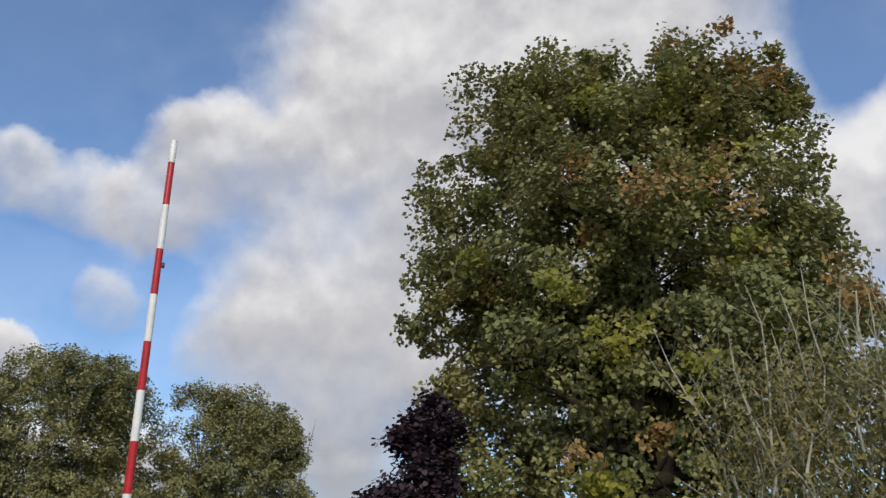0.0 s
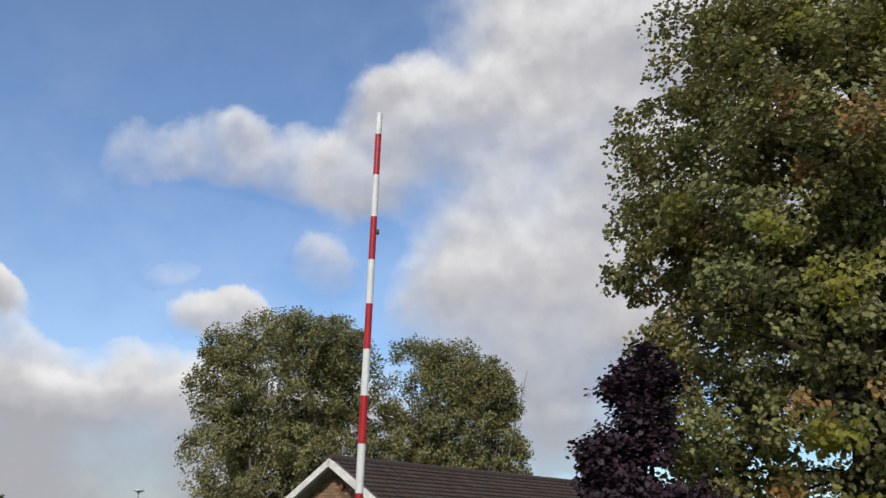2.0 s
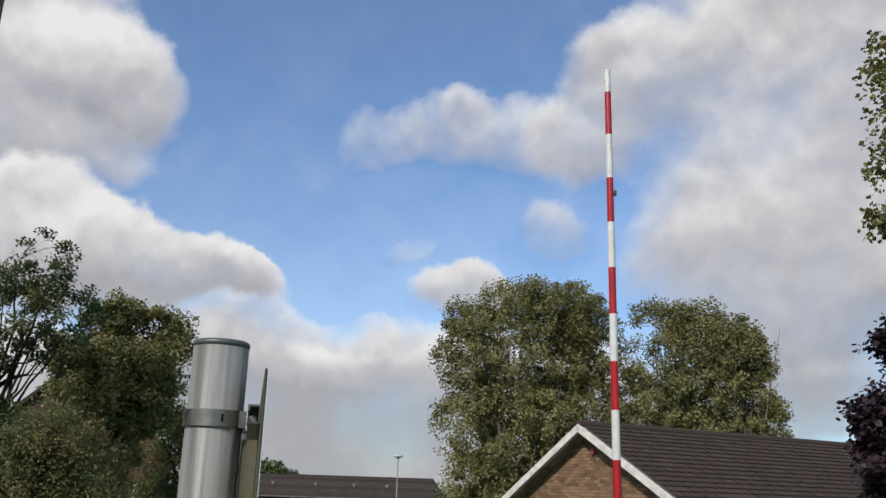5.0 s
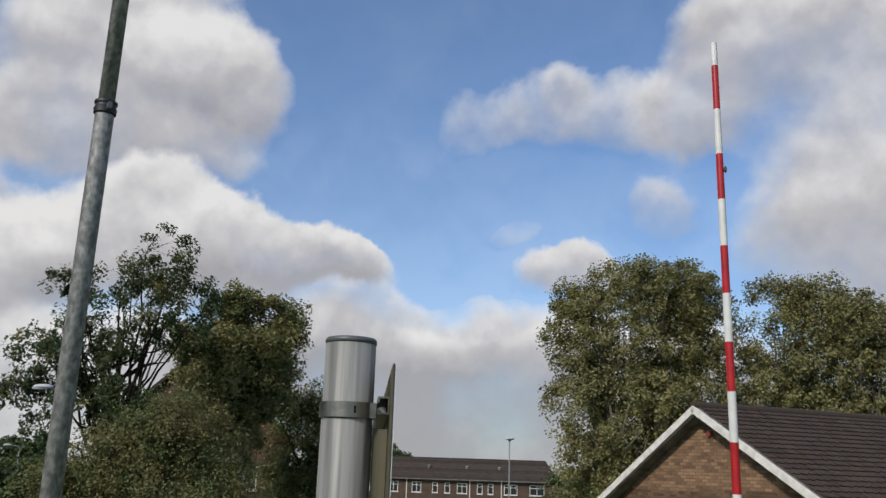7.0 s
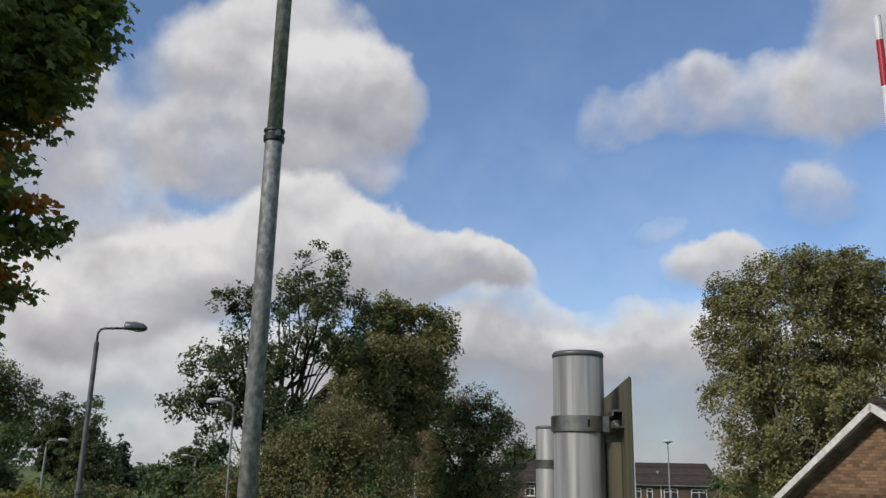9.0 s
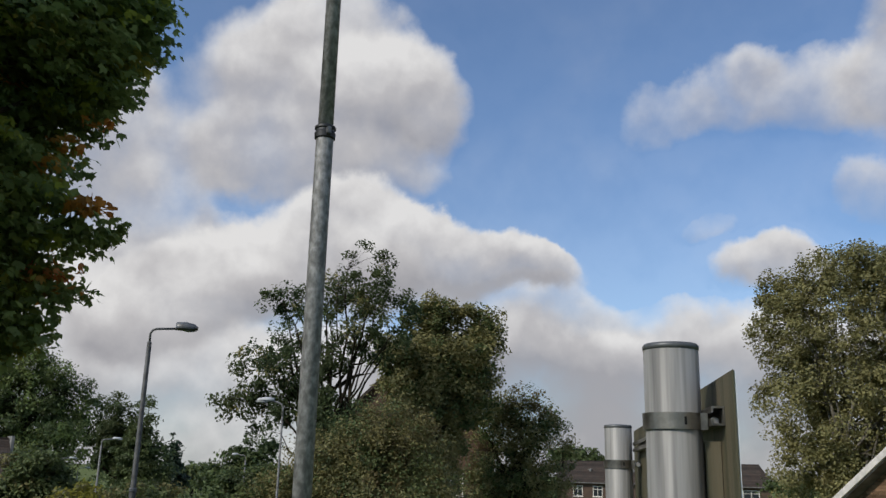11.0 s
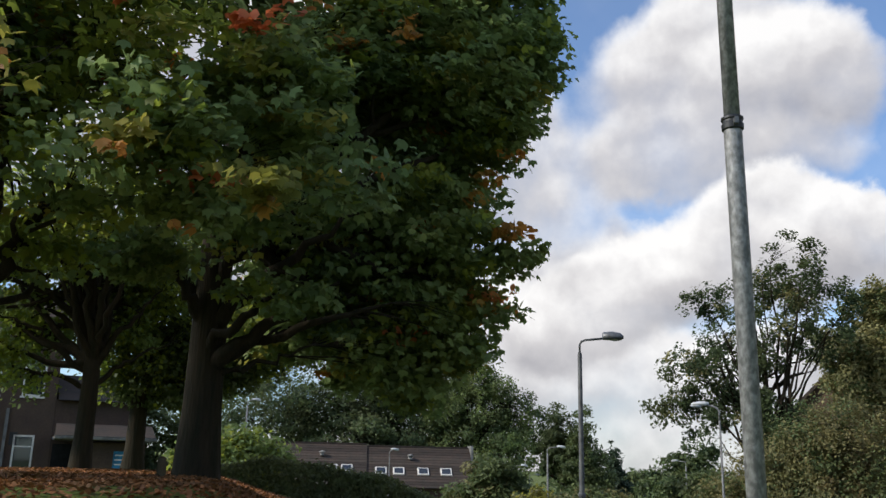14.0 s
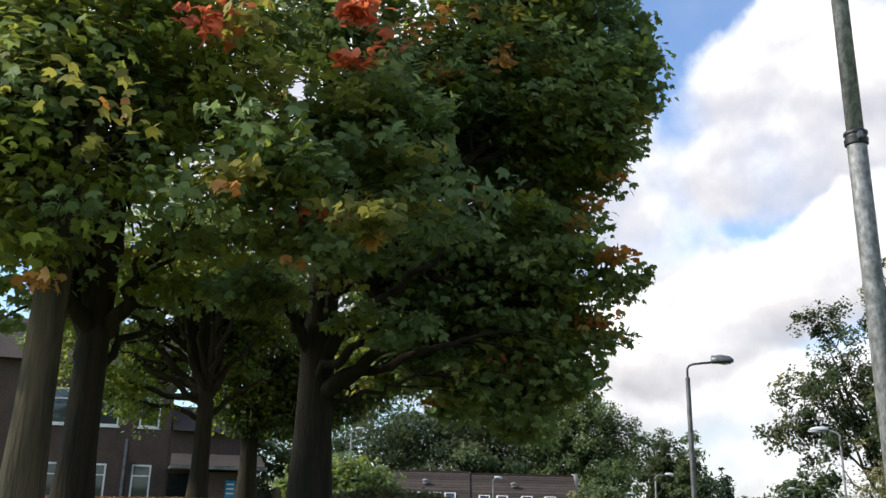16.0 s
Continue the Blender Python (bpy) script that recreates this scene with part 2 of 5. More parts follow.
M = {
    "maple": leafy("maple_leaf", (0.185, 0.19, 0.072), (0.245, 0.212, 0.076), 0.45, 0.28),
    "maple_near": leafy("near_maple_leaf", (0.165, 0.23, 0.082), (0.21, 0.25, 0.074), 0.5, 0.45),
    # brighter copy of the near maple leaf, with sunlight put into its colour
    "maple_lit": leafy("lit_maple_leaf", (0.20, 0.25, 0.04), (0.25, 0.26, 0.04), 0.5, 0.6),
    "orange": leafy("orange_leaf", (0.42, 0.16, 0.03), (0.33, 0.20, 0.04), 1.2, 0.5),
    "rust": leafy("rusty_leaf", (0.30, 0.155, 0.05), (0.22, 0.165, 0.06), 1.2, 0.35),
    "red": leafy("red_leaf", (0.52, 0.12, 0.055), (0.50, 0.19, 0.05), 1.2, 0.5),
    "yellow": leafy("yellow_green_leaf", (0.28, 0.25, 0.045), (0.20, 0.21, 0.045), 1.2, 0.5),
    "purple": leafy("purple_leaf", (0.034, 0.020, 0.028), (0.052, 0.026, 0.036), 0.8, 0.2),
    "sycamore": leafy("sycamore_leaf", (0.21, 0.20, 0.085), (0.25, 0.226, 0.09), 0.3, 0.28, island=0.25),
    "ash": leafy("ash_leaf", (0.06, 0.09, 0.04), (0.10, 0.115, 0.045), 0.3),
    "dark_green": leafy("dark_green_leaf", (0.085, 0.12, 0.045), (0.125, 0.148, 0.052), 0.25, 0.3),
    "olive": leafy("olive_leaf", (0.16, 0.155, 0.062), (0.20, 0.175, 0.07), 0.5, 0.3),
    "autumn": leafy("bronze_leaf", (0.15, 0.115, 0.045), (0.11, 0.11, 0.045), 0.5),
    "shrub": leafy("olive_brown_leaf", (0.22, 0.175, 0.06), (0.165, 0.155, 0.055), 0.8, 0.3),
    "hedge": leafy("hedge_leaf", (0.10, 0.115, 0.042), (0.155, 0.15, 0.05), 0.6, 0.3),
    "conifer": leafy("conifer_needles", (0.035, 0.06, 0.035), (0.05, 0.075, 0.04), 0.4, 0.1),
    "bark": material("bark", (0.115, 0.086, 0.052), 0.9, vary=0.5, scale=2, fine_scale=9, bump=1.0, second=(0.045, 0.042, 0.024), stretch=(4, 4, 0.35)),
    # dark bark lowered further: shade under the bank crowns is put into this colour
    "bark_dark": material("dark_shaded_bark", (0.040, 0.029, 0.018), 0.95, vary=0.4, scale=3, fine_scale=9, bump=1.0, second=(0.022, 0.020, 0.012), stretch=(4, 4, 0.4)),
    "bark_grey": material("grey_bark", (0.17, 0.155, 0.125), 0.9, vary=0.3, scale=2, fine_scale=20, bump=0.6, second=(0.10, 0.09, 0.07), stretch=(3, 3, 0.5)),
    "bark_pale": material("pale_dead_wood", (0.40, 0.37, 0.30), 0.85, vary=0.25, scale=4, fine_scale=40, bump=0.3, second=(0.16, 0.145, 0.10)),
    "grass": material("grass", (0.10, 0.135, 0.03), 0.9, vary=0.4, scale=0.4, fine_scale=14, bump=0.8, second=(0.11, 0.13, 0.04)),
    "leaf_litter": leafy("fallen_leaf", (0.27, 0.105, 0.036), (0.15, 0.075, 0.032), 1.0, 0.1, 0.7, island=0.45),
    "asphalt": material("asphalt", (0.05, 0.05, 0.052), 0.9, vary=0.25, scale=0.6, fine_scale=80, bump=0.5),
    "kerb": material("concrete_kerb", (0.33, 0.32, 0.30), 0.9, vary=0.2, scale=2, fine_scale=50, bump=0.4),
    "zinc": material("galvanised_steel", (0.30, 0.292, 0.275), 0.58, 0.25, vary=0.26, scale=50, fine_scale=130, bump=0.04, stain=0.55, stretch=(1.5, 1.5, 0.05)),
    "zinc_dull": material("weathered_galvanised_steel", (0.155, 0.152, 0.148), 0.6, 0.3, vary=0.3, scale=30, fine_scale=60, bump=0.08, second=(0.34, 0.335, 0.33), stretch=(1, 1, 0.6)),
    "clamp": material("stainless_band", (0.23, 0.21, 0.18), 0.38, 0.75, vary=0.25, scale=30, fine_scale=160, bump=0.05, stain=0.6),
    "plate_back": material("weathered_sign_back", (0.125, 0.105, 0.066), 0.6, 0.2, vary=0.3, scale=9, fine_scale=60, bump=0.1, second=(0.05, 0.055, 0.028), stretch=(4, 4, 0.15)),
    "plate_face": material("white_sign_face", (0.72, 0.73, 0.74), 0.4, 0, vary=0.05, scale=3, fine_scale=30, bump=0.02, stain=0.12),
    # near-black colour that stands in for the shade inside openings
    "dark_void": material("gap_shade", (0.02, 0.02, 0.02), 0.9, bump=0),
    "white_paint": material("white_paint", (0.80, 0.75, 0.68), 0.55, vary=0.06, scale=5, fine_scale=40, bump=0.04, stain=0.25),
    "white_arm": material("white_barrier_paint", (0.72, 0.70, 0.68), 0.4, vary=0.05, scale=6, fine_scale=40, bump=0.02, stain=0.18),
    "red_arm": material("red_barrier_paint", (0.43, 0.012, 0.017), 0.4, vary=0.08, scale=6, fine_scale=40, bump=0.02, stain=0.3),
    "red_box": material("red_plastic", (0.36, 0.075, 0.055), 0.4, vary=0.06, scale=6, fine_scale=40, bump=0.02),
    "brick": material("brown_brick", (0.20, 0.122, 0.072), 0.85, vary=0.2, scale=9, fine_scale=90, bump=0.4, second=(0.165, 0.098, 0.06), objects=0.36, island=0.36),
    "mortar": material("mortar", (0.20, 0.14, 0.09), 0.95, vary=0.2, scale=5, fine_scale=80, bump=0.4),
    "brick_far": material("dark_brick", (0.10, 0.068, 0.050), 0.9, vary=0.35, scale=1.2, fine_scale=14, bump=0.4, second=(0.075, 0.05, 0.042)),
    "brick_warm": material("warm_brick", (0.125, 0.082, 0.056), 0.9, vary=0.2, scale=1.2, fine_scale=14, bump=0.3),
    "tile": material("brown_concrete_tile", (0.062, 0.043, 0.033), 0.85, vary=0.25, scale=3, fine_scale=60, bump=0.4, second=(0.055, 0.046, 0.042), objects=0.2, island=0.2),
    "tile_far": material("far_brown_tile", (0.056, 0.041, 0.033), 0.85, vary=0.45, scale=1.5, fine_scale=9, bump=0.5, second=(0.04, 0.034, 0.028), island=0.3),
    "soffit": material("grey_soffit", (0.22, 0.21, 0.20), 0.8, vary=0.15, scale=3, fine_scale=40, bump=0.1),
    "black": material("black_plastic", (0.02, 0.02, 0.022), 0.5, vary=0.1, bump=0.02),
    "column_grey": material("dark_grey_column", (0.11, 0.112, 0.11), 0.6, 0.2, vary=0.15, scale=6, fine_scale=60, bump=0.04),
    "lamp_grey": material("grey_lamp_housing", (0.16, 0.165, 0.17), 0.45, 0.3, vary=0.1, scale=6, fine_scale=60, bump=0.03),
    "lamp_white": material("white_lamp_housing", (0.56, 0.57, 0.57), 0.4, 0, vary=0.05, scale=6, fine_scale=60, bump=0.02, stain=0.2),
    "blue_sign": material("blue_sign", (0.02, 0.22, 0.42), 0.5, vary=0.05, bump=0.02),
    "concrete": material("concrete", (0.30, 0.29, 0.27), 0.9, vary=0.2, scale=2, fine_scale=40, bump=0.3),
}


def glass(name, colour, rough):
    m = bpy.data.materials.new(name)
    m.use_nodes = True
    p = m.node_tree.nodes["Principled BSDF"]
    p.inputs["Base Color"].default_value, p.inputs["Roughness"].default_value = colour, rough
    p.inputs["Specular IOR Level"].default_value = 0.9
    return m


M["pane"] = glass("window_glass", (0.03, 0.035, 0.04, 1), 0.04)
M["lamp_lens"] = glass("lamp_lens", (0.45, 0.47, 0.48, 1), 0.15)


# ---- building tools ----
def put(name, bm, mat, parent=None, label="", smooth=False):
    me = bpy.data.meshes.new(name)
    bm.to_mesh(me)
    bm.free()
    me.materials.append(M[mat])
    if smooth:
        me.polygons.foreach_set("use_smooth", [True] * len(me.polygons))
    ob = new(name, me)
    if parent:
        ob.parent = parent
    if label:
        ob["label"] = label
    return ob


part = put


def thing(name, x, y, z, turn, label, category, group="", kind=""):
    ob = new(name)
    ob.matrix_basis = pose(x, y, z, 0, 0, turn)
    return tagged(ob, label, category, group, kind)


def box(bm, x0, x1, y0, y1, z0, z1, bevel=0.0):
    made = bmesh.ops.create_cube(bm, size=1.0, matrix=Matrix.Translation(((x0 + x1) / 2, (y0 + y1) / 2, (z0 + z1) / 2)) @ Matrix.Diagonal((x1 - x0, y1 - y0, z1 - z0, 1)))
    if bevel:
        edges = list({e for v in made["verts"] for e in v.link_edges})
        bmesh.ops.bevel(bm, geom=edges, offset=bevel, segments=2, affect="EDGES")
    return bm


def boxed(*size, bevel=0.0):
    return box(bmesh.new(), *size, bevel=bevel)


def lathe(profile, sides=32, bm=None, m=None):
    """A turned solid from (radius, height) pairs."""
    bm = bm or bmesh.new()
    m = m or Matrix()
    rings = []
    for r, z in profile:
        rings.append([bm.verts.new(m @ Vector((r * math.cos(2 * math.pi * k / sides), r * math.sin(2 * math.pi * k / sides), z))) for k in range(sides)])
    for lo, hi in zip(rings, rings[1:]):
        for k in range(sides):
            bm.faces.new((lo[k], lo[(k + 1) % sides], hi[(k + 1) % sides], hi[k]))
    bm.faces.new(rings[0][::-1])
    bm.faces.new(rings[-1])
    return bm


def tube_bm(points, radii, sides=12):
    """A tapered round bar along points."""
    verts, faces = tube_arrays([Vector(p) for p in points], radii, sides, 0)
    bm = bmesh.new()
    vs = [bm.verts.new(v) for v in verts]
    for f in faces:
        bm.faces.new([vs[i] for i in f])
    bm.faces.new([vs[i] for i in range(sides)][::-1])
    bm.faces.new([vs[i] for i in range(len(vs) - sides, len(vs))])
    return bm


def tube_arrays(points, radii, sides, start):
    verts, faces = [], []
    for i, p in enumerate(points):
        way = (points[min(i + 1, len(points) - 1)] - points[max(i - 1, 0)]).normalized()
        side = way.cross(Vector((0.31, 0.94, 0.12)))
        side = (side if side.length > 0.05 else way.cross(Vector((1, 0, 0)))).normalized()
        other = way.cross(side)
        for k in range(sides):
            a = 2 * math.pi * k / sides
            verts.append(p + radii[i] * (math.cos(a) * side + math.sin(a) * other))
    for i in range(len(points) - 1):
        for k in range(sides):
            a, b = start + i * sides + k, start + i * sides + (k + 1) % sides
            faces.append((a, b, b + sides, a + sides))
    return verts, faces


def spot(bearing_deg, r):
    """Plan position at a bearing to the left of +y and a distance."""
    a = radians(bearing_deg)
    k = ease(38, 60, bearing_deg)
    return -math.sin(a) * r - 0.04 - 0.13 * k, math.cos(a) * r - 0.11 - 0.18 * k


def polar(bearing_deg, r):
    a = radians(bearing_deg)
    return -math.sin(a) * r, math.cos(a) * r


def ease(a, b, v):
    t = min(1.0, max(0.0, (v - a) / (b - a)))
    return t * t * (3 - 2 * t)


def ground_z(x, y):
    """The lie of the land: a bank with trees on one side, falling away to the houses on the other."""
    r = math.hypot(x, y)
    b = math.degrees(math.atan2(-x, y))
    fall = -0.13 * max(0, min(r, 20) - 6) - 0.025 * max(0, min(r, 70) - 20)
    bank = ease(4.0, 8.0, r) * (1.38 - 1.08 * ease(18, 40, r))
    side = ease(84, 108, b) * (1 - ease(165, 179, b))
    lawn = (0.2 + 0.68 * ease(5, 11, r)) * (1 - ease(19, 34, r)) - 2.2 * ease(19, 40, r)
    low = fall * (1 - ease(-170, -60, -abs(b)) * 0) if b > -60 else fall * (1 - ease(60, 120, -b))
    mid_b = ease(82, 98, b) * (1 - ease(99, 110, b))
    base = low * (1 - side) + bank * side
    base = base * (1 - mid_b) + lawn * mid_b
    if b > 165 or b < -100:
        base *= 0.6
    return base + 0.05 * noise.noise(Vector((x * 0.3, y * 0.3, 0))) * ease(2, 6, r)


# ---- ground ----
def build_ground():
    radii = [0.0] + [0.6 * 1.09 ** k for k in range(96)]
    steps = 180
    verts, faces = [(0, 0, 0)], []
    for r in radii[1:]:
        for k in range(steps):
            x, y = polar(-180 + 360 * k / steps, r)
            verts.append((x, y, ground_z(x, y)))
    for k in range(steps):
        faces.append((0, 1 + k, 1 + (k + 1) % steps))
    for i in range(len(radii) - 2):
        for k in range(steps):
            a, b = 1 + i * steps + k, 1 + i * steps + (k + 1) % steps
            faces.append((a, a + steps, b + steps, b))
    me = bpy.data.meshes.new("ground")
    me.from_pydata(verts, [], faces)
    me.polygons.foreach_set("use_smooth", [True] * len(me.polygons))
    me.materials.append(M["grass"])
    tagged(new("ground", me), "mown grass ground with a bank under the trees", "ground", kind="structure")


build_ground()


def strip(name, mat, offsets, lift, label, category):
    """A long sheet laid along the street that leads away from the junction."""
    a = radians(80)
    way, right = Vector((-math.sin(a), math.cos(a), 0)), Vector((math.cos(a), math.sin(a), 0))
    verts, faces = [], []
    n = 60
    for i in range(n):
        s = 7 + 230 * (i / (n - 1)) ** 1.6
        for o in offsets:
            p = way * s + right * (o + 0.5)
            verts.append((p.x, p.y, ground_z(*(way * s + right * 2.5).to_2d()) + lift))
    k = len(offsets)
    for i in range(n - 1):
        for j in range(k - 1):
            faces.append((i * k + j, i * k + j + 1, (i + 1) * k + j + 1, (i + 1) * k + j))
    me = bpy.data.meshes.new(name)
    me.from_pydata(verts, [], faces)
    me.materials.append(M[mat])
    ob = tagged(new(name, me), label, category, kind="structure")
    mod = ob.modifiers.new("depth", "SOLIDIFY")
    mod.thickness, mod.offset = 0.25, -1
    return ob


strip("road", "asphalt", (0, 3, 6), 0.10, "worn grey asphalt road along the street", "road")
strip("pavement", "kerb", (6.01, 7.6), 0.22, "grey concrete pavement beside the road", "pavement")


# ---- trees ----
LEAF = {  # outline of a leaf in its own plane, tip at +y
    "maple": [(0, 0), (0.44, 0.10), (0.52, 0.60), (0.20, 0.52), (0, 1.0), (-0.20, 0.52), (-0.52, 0.60), (-0.44, 0.10)],
    "lobed": [(0, 0.05), (0.40, 0.12), (0.36, 0.58), (0, 0.95), (-0.36, 0.58), (-0.40, 0.12)],
    "broad": [(0, 0), (0.40, 0.45), (0, 0.95), (-0.40, 0.45)],
    "oval": [(0, 0), (0.27, 0.42), (0, 1.0), (-0.27, 0.42)],
}


def leaf_mesh(name, centres, normals, sizes, kind, mat, rng, hang=0.9):
    """Thousands of bent leaves in one mesh."""
    shape = np.array(LEAF[kind])
    n, k = len(centres), len(shape)
    normals = normals / (np.linalg.norm(normals, axis=1, keepdims=True) + 1e-9)
    tip = rng.normal(size=(n, 3)) + (0, 0, -hang)
    tip -= (tip * normals).sum(1, keepdims=True) * normals
    tip /= np.linalg.norm(tip, axis=1, keepdims=True) + 1e-9
    side = np.cross(tip, normals)
    sag = -0.18 * (np.abs(shape[:, 0]) * 1.3 + (shape[:, 1] - 0.4).clip(0) * 0.8)
    ring = (centres[:, None] + sizes[:, None, None] * (shape[None, :, :1] * side[:, None] + (shape[None, :, 1:] - 0.4) * tip[:, None] + sag[None, :, None] * normals[:, None]))
    verts = ring.reshape(-1, 3)
    loops = (np.arange(n)[:, None] * k + np.arange(k)[None]).reshape(-1)
    size, count = k, n
    me = bpy.data.meshes.new(name)
    me.vertices.add(len(verts))
    me.vertices.foreach_set("co", verts.astype(np.float32).ravel())
    me.loops.add(len(loops))
    me.loops.foreach_set("vertex_index", loops.astype(np.int32))
    me.polygons.add(count)
    me.polygons.foreach_set("loop_start", (np.arange(count) * size).astype(np.int32))
    me.materials.append(M[mat])
    me.update(calc_edges=True)
    return me


def sample_lobes(lobes, count, rng, shell):
    """Points inside a union of ellipsoids, pushed towards the outside."""
    L = np.array(lobes, float)
    vol = (L[:, 3] * L[:, 4] * L[:, 5]) ** 0.75 * L[:, 6]
    pick = rng.choice(len(L), count, p=vol / vol.sum())
    d = rng.normal(size=(count, 3))
    d /= np.linalg.norm(d, axis=1, keepdims=True)
    r = rng.random(count) ** shell
    pts = L[pick, :3] + d * r[:, None] * L[pick, 3:6]
    return pts


def wood(name, chains, mat, parent, sides=7):
    verts, faces = [], []
    for pts, radii, k in chains:
        v, f = tube_arrays(pts, radii, k, len(verts))
        verts += v
        faces += f
    me = bpy.data.meshes.new(name)
    me.from_pydata([tuple(v) for v in verts], [], faces)
    me.polygons.foreach_set("use_smooth", [True] * len(me.polygons))
    me.materials.append(M[mat])
    ob = new(name, me)
    ob.parent = parent
    return ob


def bend(a, b, rise, n, rng, wob):
    """A limb from a to b that first runs out and then up."""
    a, b = Vector(a), Vector(b)
    pts = []
    for i in range(n + 1):
        t = i / n
        p = a.lerp(b, t)
        p.z += rise * math.sin(math.pi * t)
        if 0 < i < n:
            p += Vector(rng.normal(size=3)) * wob
        pts.append(p)
    return pts


def tree(name, x, y, lobes, label, seed, leaves=20000, clusters=260, spread=0.55, leaf=0.2, kind="lobed", mats=("dark_green",), weights=(1.0,),
         trunk=0.25, fork=0.25, limbs=9, shell=0.45, z=None, bark="bark", twigs=True, gaps=0.0, category="tree", lean=(0, 0), group="", stems=1, face=(0.5, 0.6, 0.8), flat=0.6, upright=0.0, boughs=(), sprays=(), hang=0.9, splay=0.5):
    """A tree from its trunk, limbs, twigs and a crown of leaf sprays. lobes: ellipsoids of the crown, relative to the foot."""
    rng = np.random.default_rng(seed)
    z = ground_z(x, y) - 0.05 if z is None else z
    top = thing(name, x, y, z, 0, label, category, group)
    centre = np.average(np.array(lobes)[:, :3], axis=0, weights=np.prod(np.array(lobes)[:, 3:6], axis=1))
    height = max(l[2] + l[5] for l in lobes)
    spots = sample_lobes(lobes, clusters, rng, shell)
    if gaps:
        keep = np.array([noise.noise(Vector(p) * 0.55 + Vector((seed, 0, 0))) > -0.5 + gaps for p in spots])
        spots = spots[keep]
    fixed = {}
    for sx, sy, sz, sr, count, idx in sprays:  # single boughs of turned leaves
        d = rng.normal(size=(count, 3))
        d *= (rng.random(count) ** 0.4 / np.linalg.norm(d, axis=1))[:, None] * np.array((1, 1, 0.6)) * sr
        fixed.update({len(spots) + k: (idx, sr) for k in range(count)})
        spots = np.concatenate([spots, d + (sx, sy, sz)])
    # trunk and limbs
    nodes = []
    fz = height * fork
    for s in range(stems):
        off = Vector((0, 0, 0)) if stems == 1 else Vector(rng.normal(size=3)) * Vector((splay, splay, 0))
        head = Vector((centre[0] * (1 - upright) + lean[0], centre[1] * (1 - upright) + lean[1], height * 0.86)) + off * (3 if stems < 4 else 2)
        foot = off
        mid = Vector((off.x + lean[0] * 0.3, off.y + lean[1] * 0.3, fz))
        pts = [foot + Vector((0, 0, -0.3)), foot + Vector((0, 0, 0.15)), foot.lerp(mid, 0.35), foot.lerp(mid, 0.7), mid]
        w = trunk / (1 if stems == 1 else 1.9)
        radii = [w * 1.45, w * 1.25, w * 1.02, w * 0.95, w * 0.92]
        for i in range(1, 7):
            pts.append(mid.lerp(head, i / 6) + Vector(rng.normal(size=3)) * Vector((0.12, 0.12, 0)) * height / 10)
            radii.append(w * (0.92 - 0.86 * (i / 6) ** 0.8))
        wood("trunk", [(pts, radii, 12)], bark, top)
        spine = pts[4:]
        nodes += [(p, r) for p, r in zip(pts[5:], radii[5:])]
        for i in range(limbs // stems):
            goal = spots[rng.integers(len(spots))] * 0.86 + centre * 0.14
            t = rng.random() * 0.62
            q = t * (len(spine) - 1)
            a = spine[int(q)].lerp(spine[min(int(q) + 1, len(spine) - 1)], q - int(q))
            r0 = w * (0.62 - 0.45 * t)
            limb = bend(a, goal, -0.04 * height * rng.random(), 6, rng, 0.07 * height / 10)
            rr = [r0 * (1 - 0.85 * k / 6) for k in range(7)]
            wood("limb", [(limb, rr, 8)], bark, top)
            nodes += list(zip(limb[1:], rr[1:]))
    for gx, gy, gz, start, r0 in boughs:
        limb = bend((0, 0, start), (gx, gy, gz), 0.10 * (gz - start), 12, rng, 0.035)
        rr = [r0 * (1 - 0.82 * k / 12) for k in range(13)]
        wood("limb", [(limb, rr, 10)], bark, top)
        nodes += list(zip(limb[1:], rr[1:]))
    if twigs:
        small = []
        N = np.array([tuple(p) for p, _ in nodes])
        for c in spots[: 900]:
            d2 = ((N - c) ** 2).sum(1) + 3.0 * (N[:, 2] > c[2] + 0.3)
            j = int(d2.argmin())
            a, r0 = nodes[j]
            r1 = min(r0 * 0.5, 0.035 * max(1, height / 10))
            if (Vector(c) - a).length > 0.25:
                small.append((bend(a, c, 0.06 * (Vector(c) - a).length, 3, rng, 0.05), [r1, r1 * 0.75, r1 * 0.5, r1 * 0.2], 4))
        if small:
            wood("twig_work", small, bark, top)["kind"] = "stuff"
    # leaves
    per = np.maximum(1, rng.gamma(3.0, 1 / 3.0, len(spots)) * leaves / len(spots)).astype(int)
    for k, (_, sr) in fixed.items():
        per[k] = max(5, int(per[k] * (0.3 if sr < 0.2 else 0.55)))
    which = np.repeat(np.arange(len(spots)), per)
    g = rng.normal(size=(len(which), 3))
    g *= (rng.random(len(which)) ** 0.42 / np.linalg.norm(g, axis=1))[:, None] * np.array((1, 1, flat)) * spread * 1.7
    wide = 0.6 + 0.7 * rng.random(len(spots))
    for k, (_, sr) in fixed.items():
        wide[k] *= 0.4 if sr < 0.2 else 0.7
    g *= wide[which][:, None]
    pos = spots[which] + g
    out = pos - centre
    out /= np.linalg.norm(out, axis=1, keepdims=True) + 1e-6
    nrm = face[0] * out + face[1] * rng.normal(size=pos.shape) + (0, 0, face[2])
    size = leaf * (0.65 + 0.7 * rng.random(len(pos)))
    w = np.array(weights, float)
    colour = rng.choice(len(mats), len(spots), p=w / w.sum())
    for k, (idx, _) in fixed.items():
        colour[k] = idx
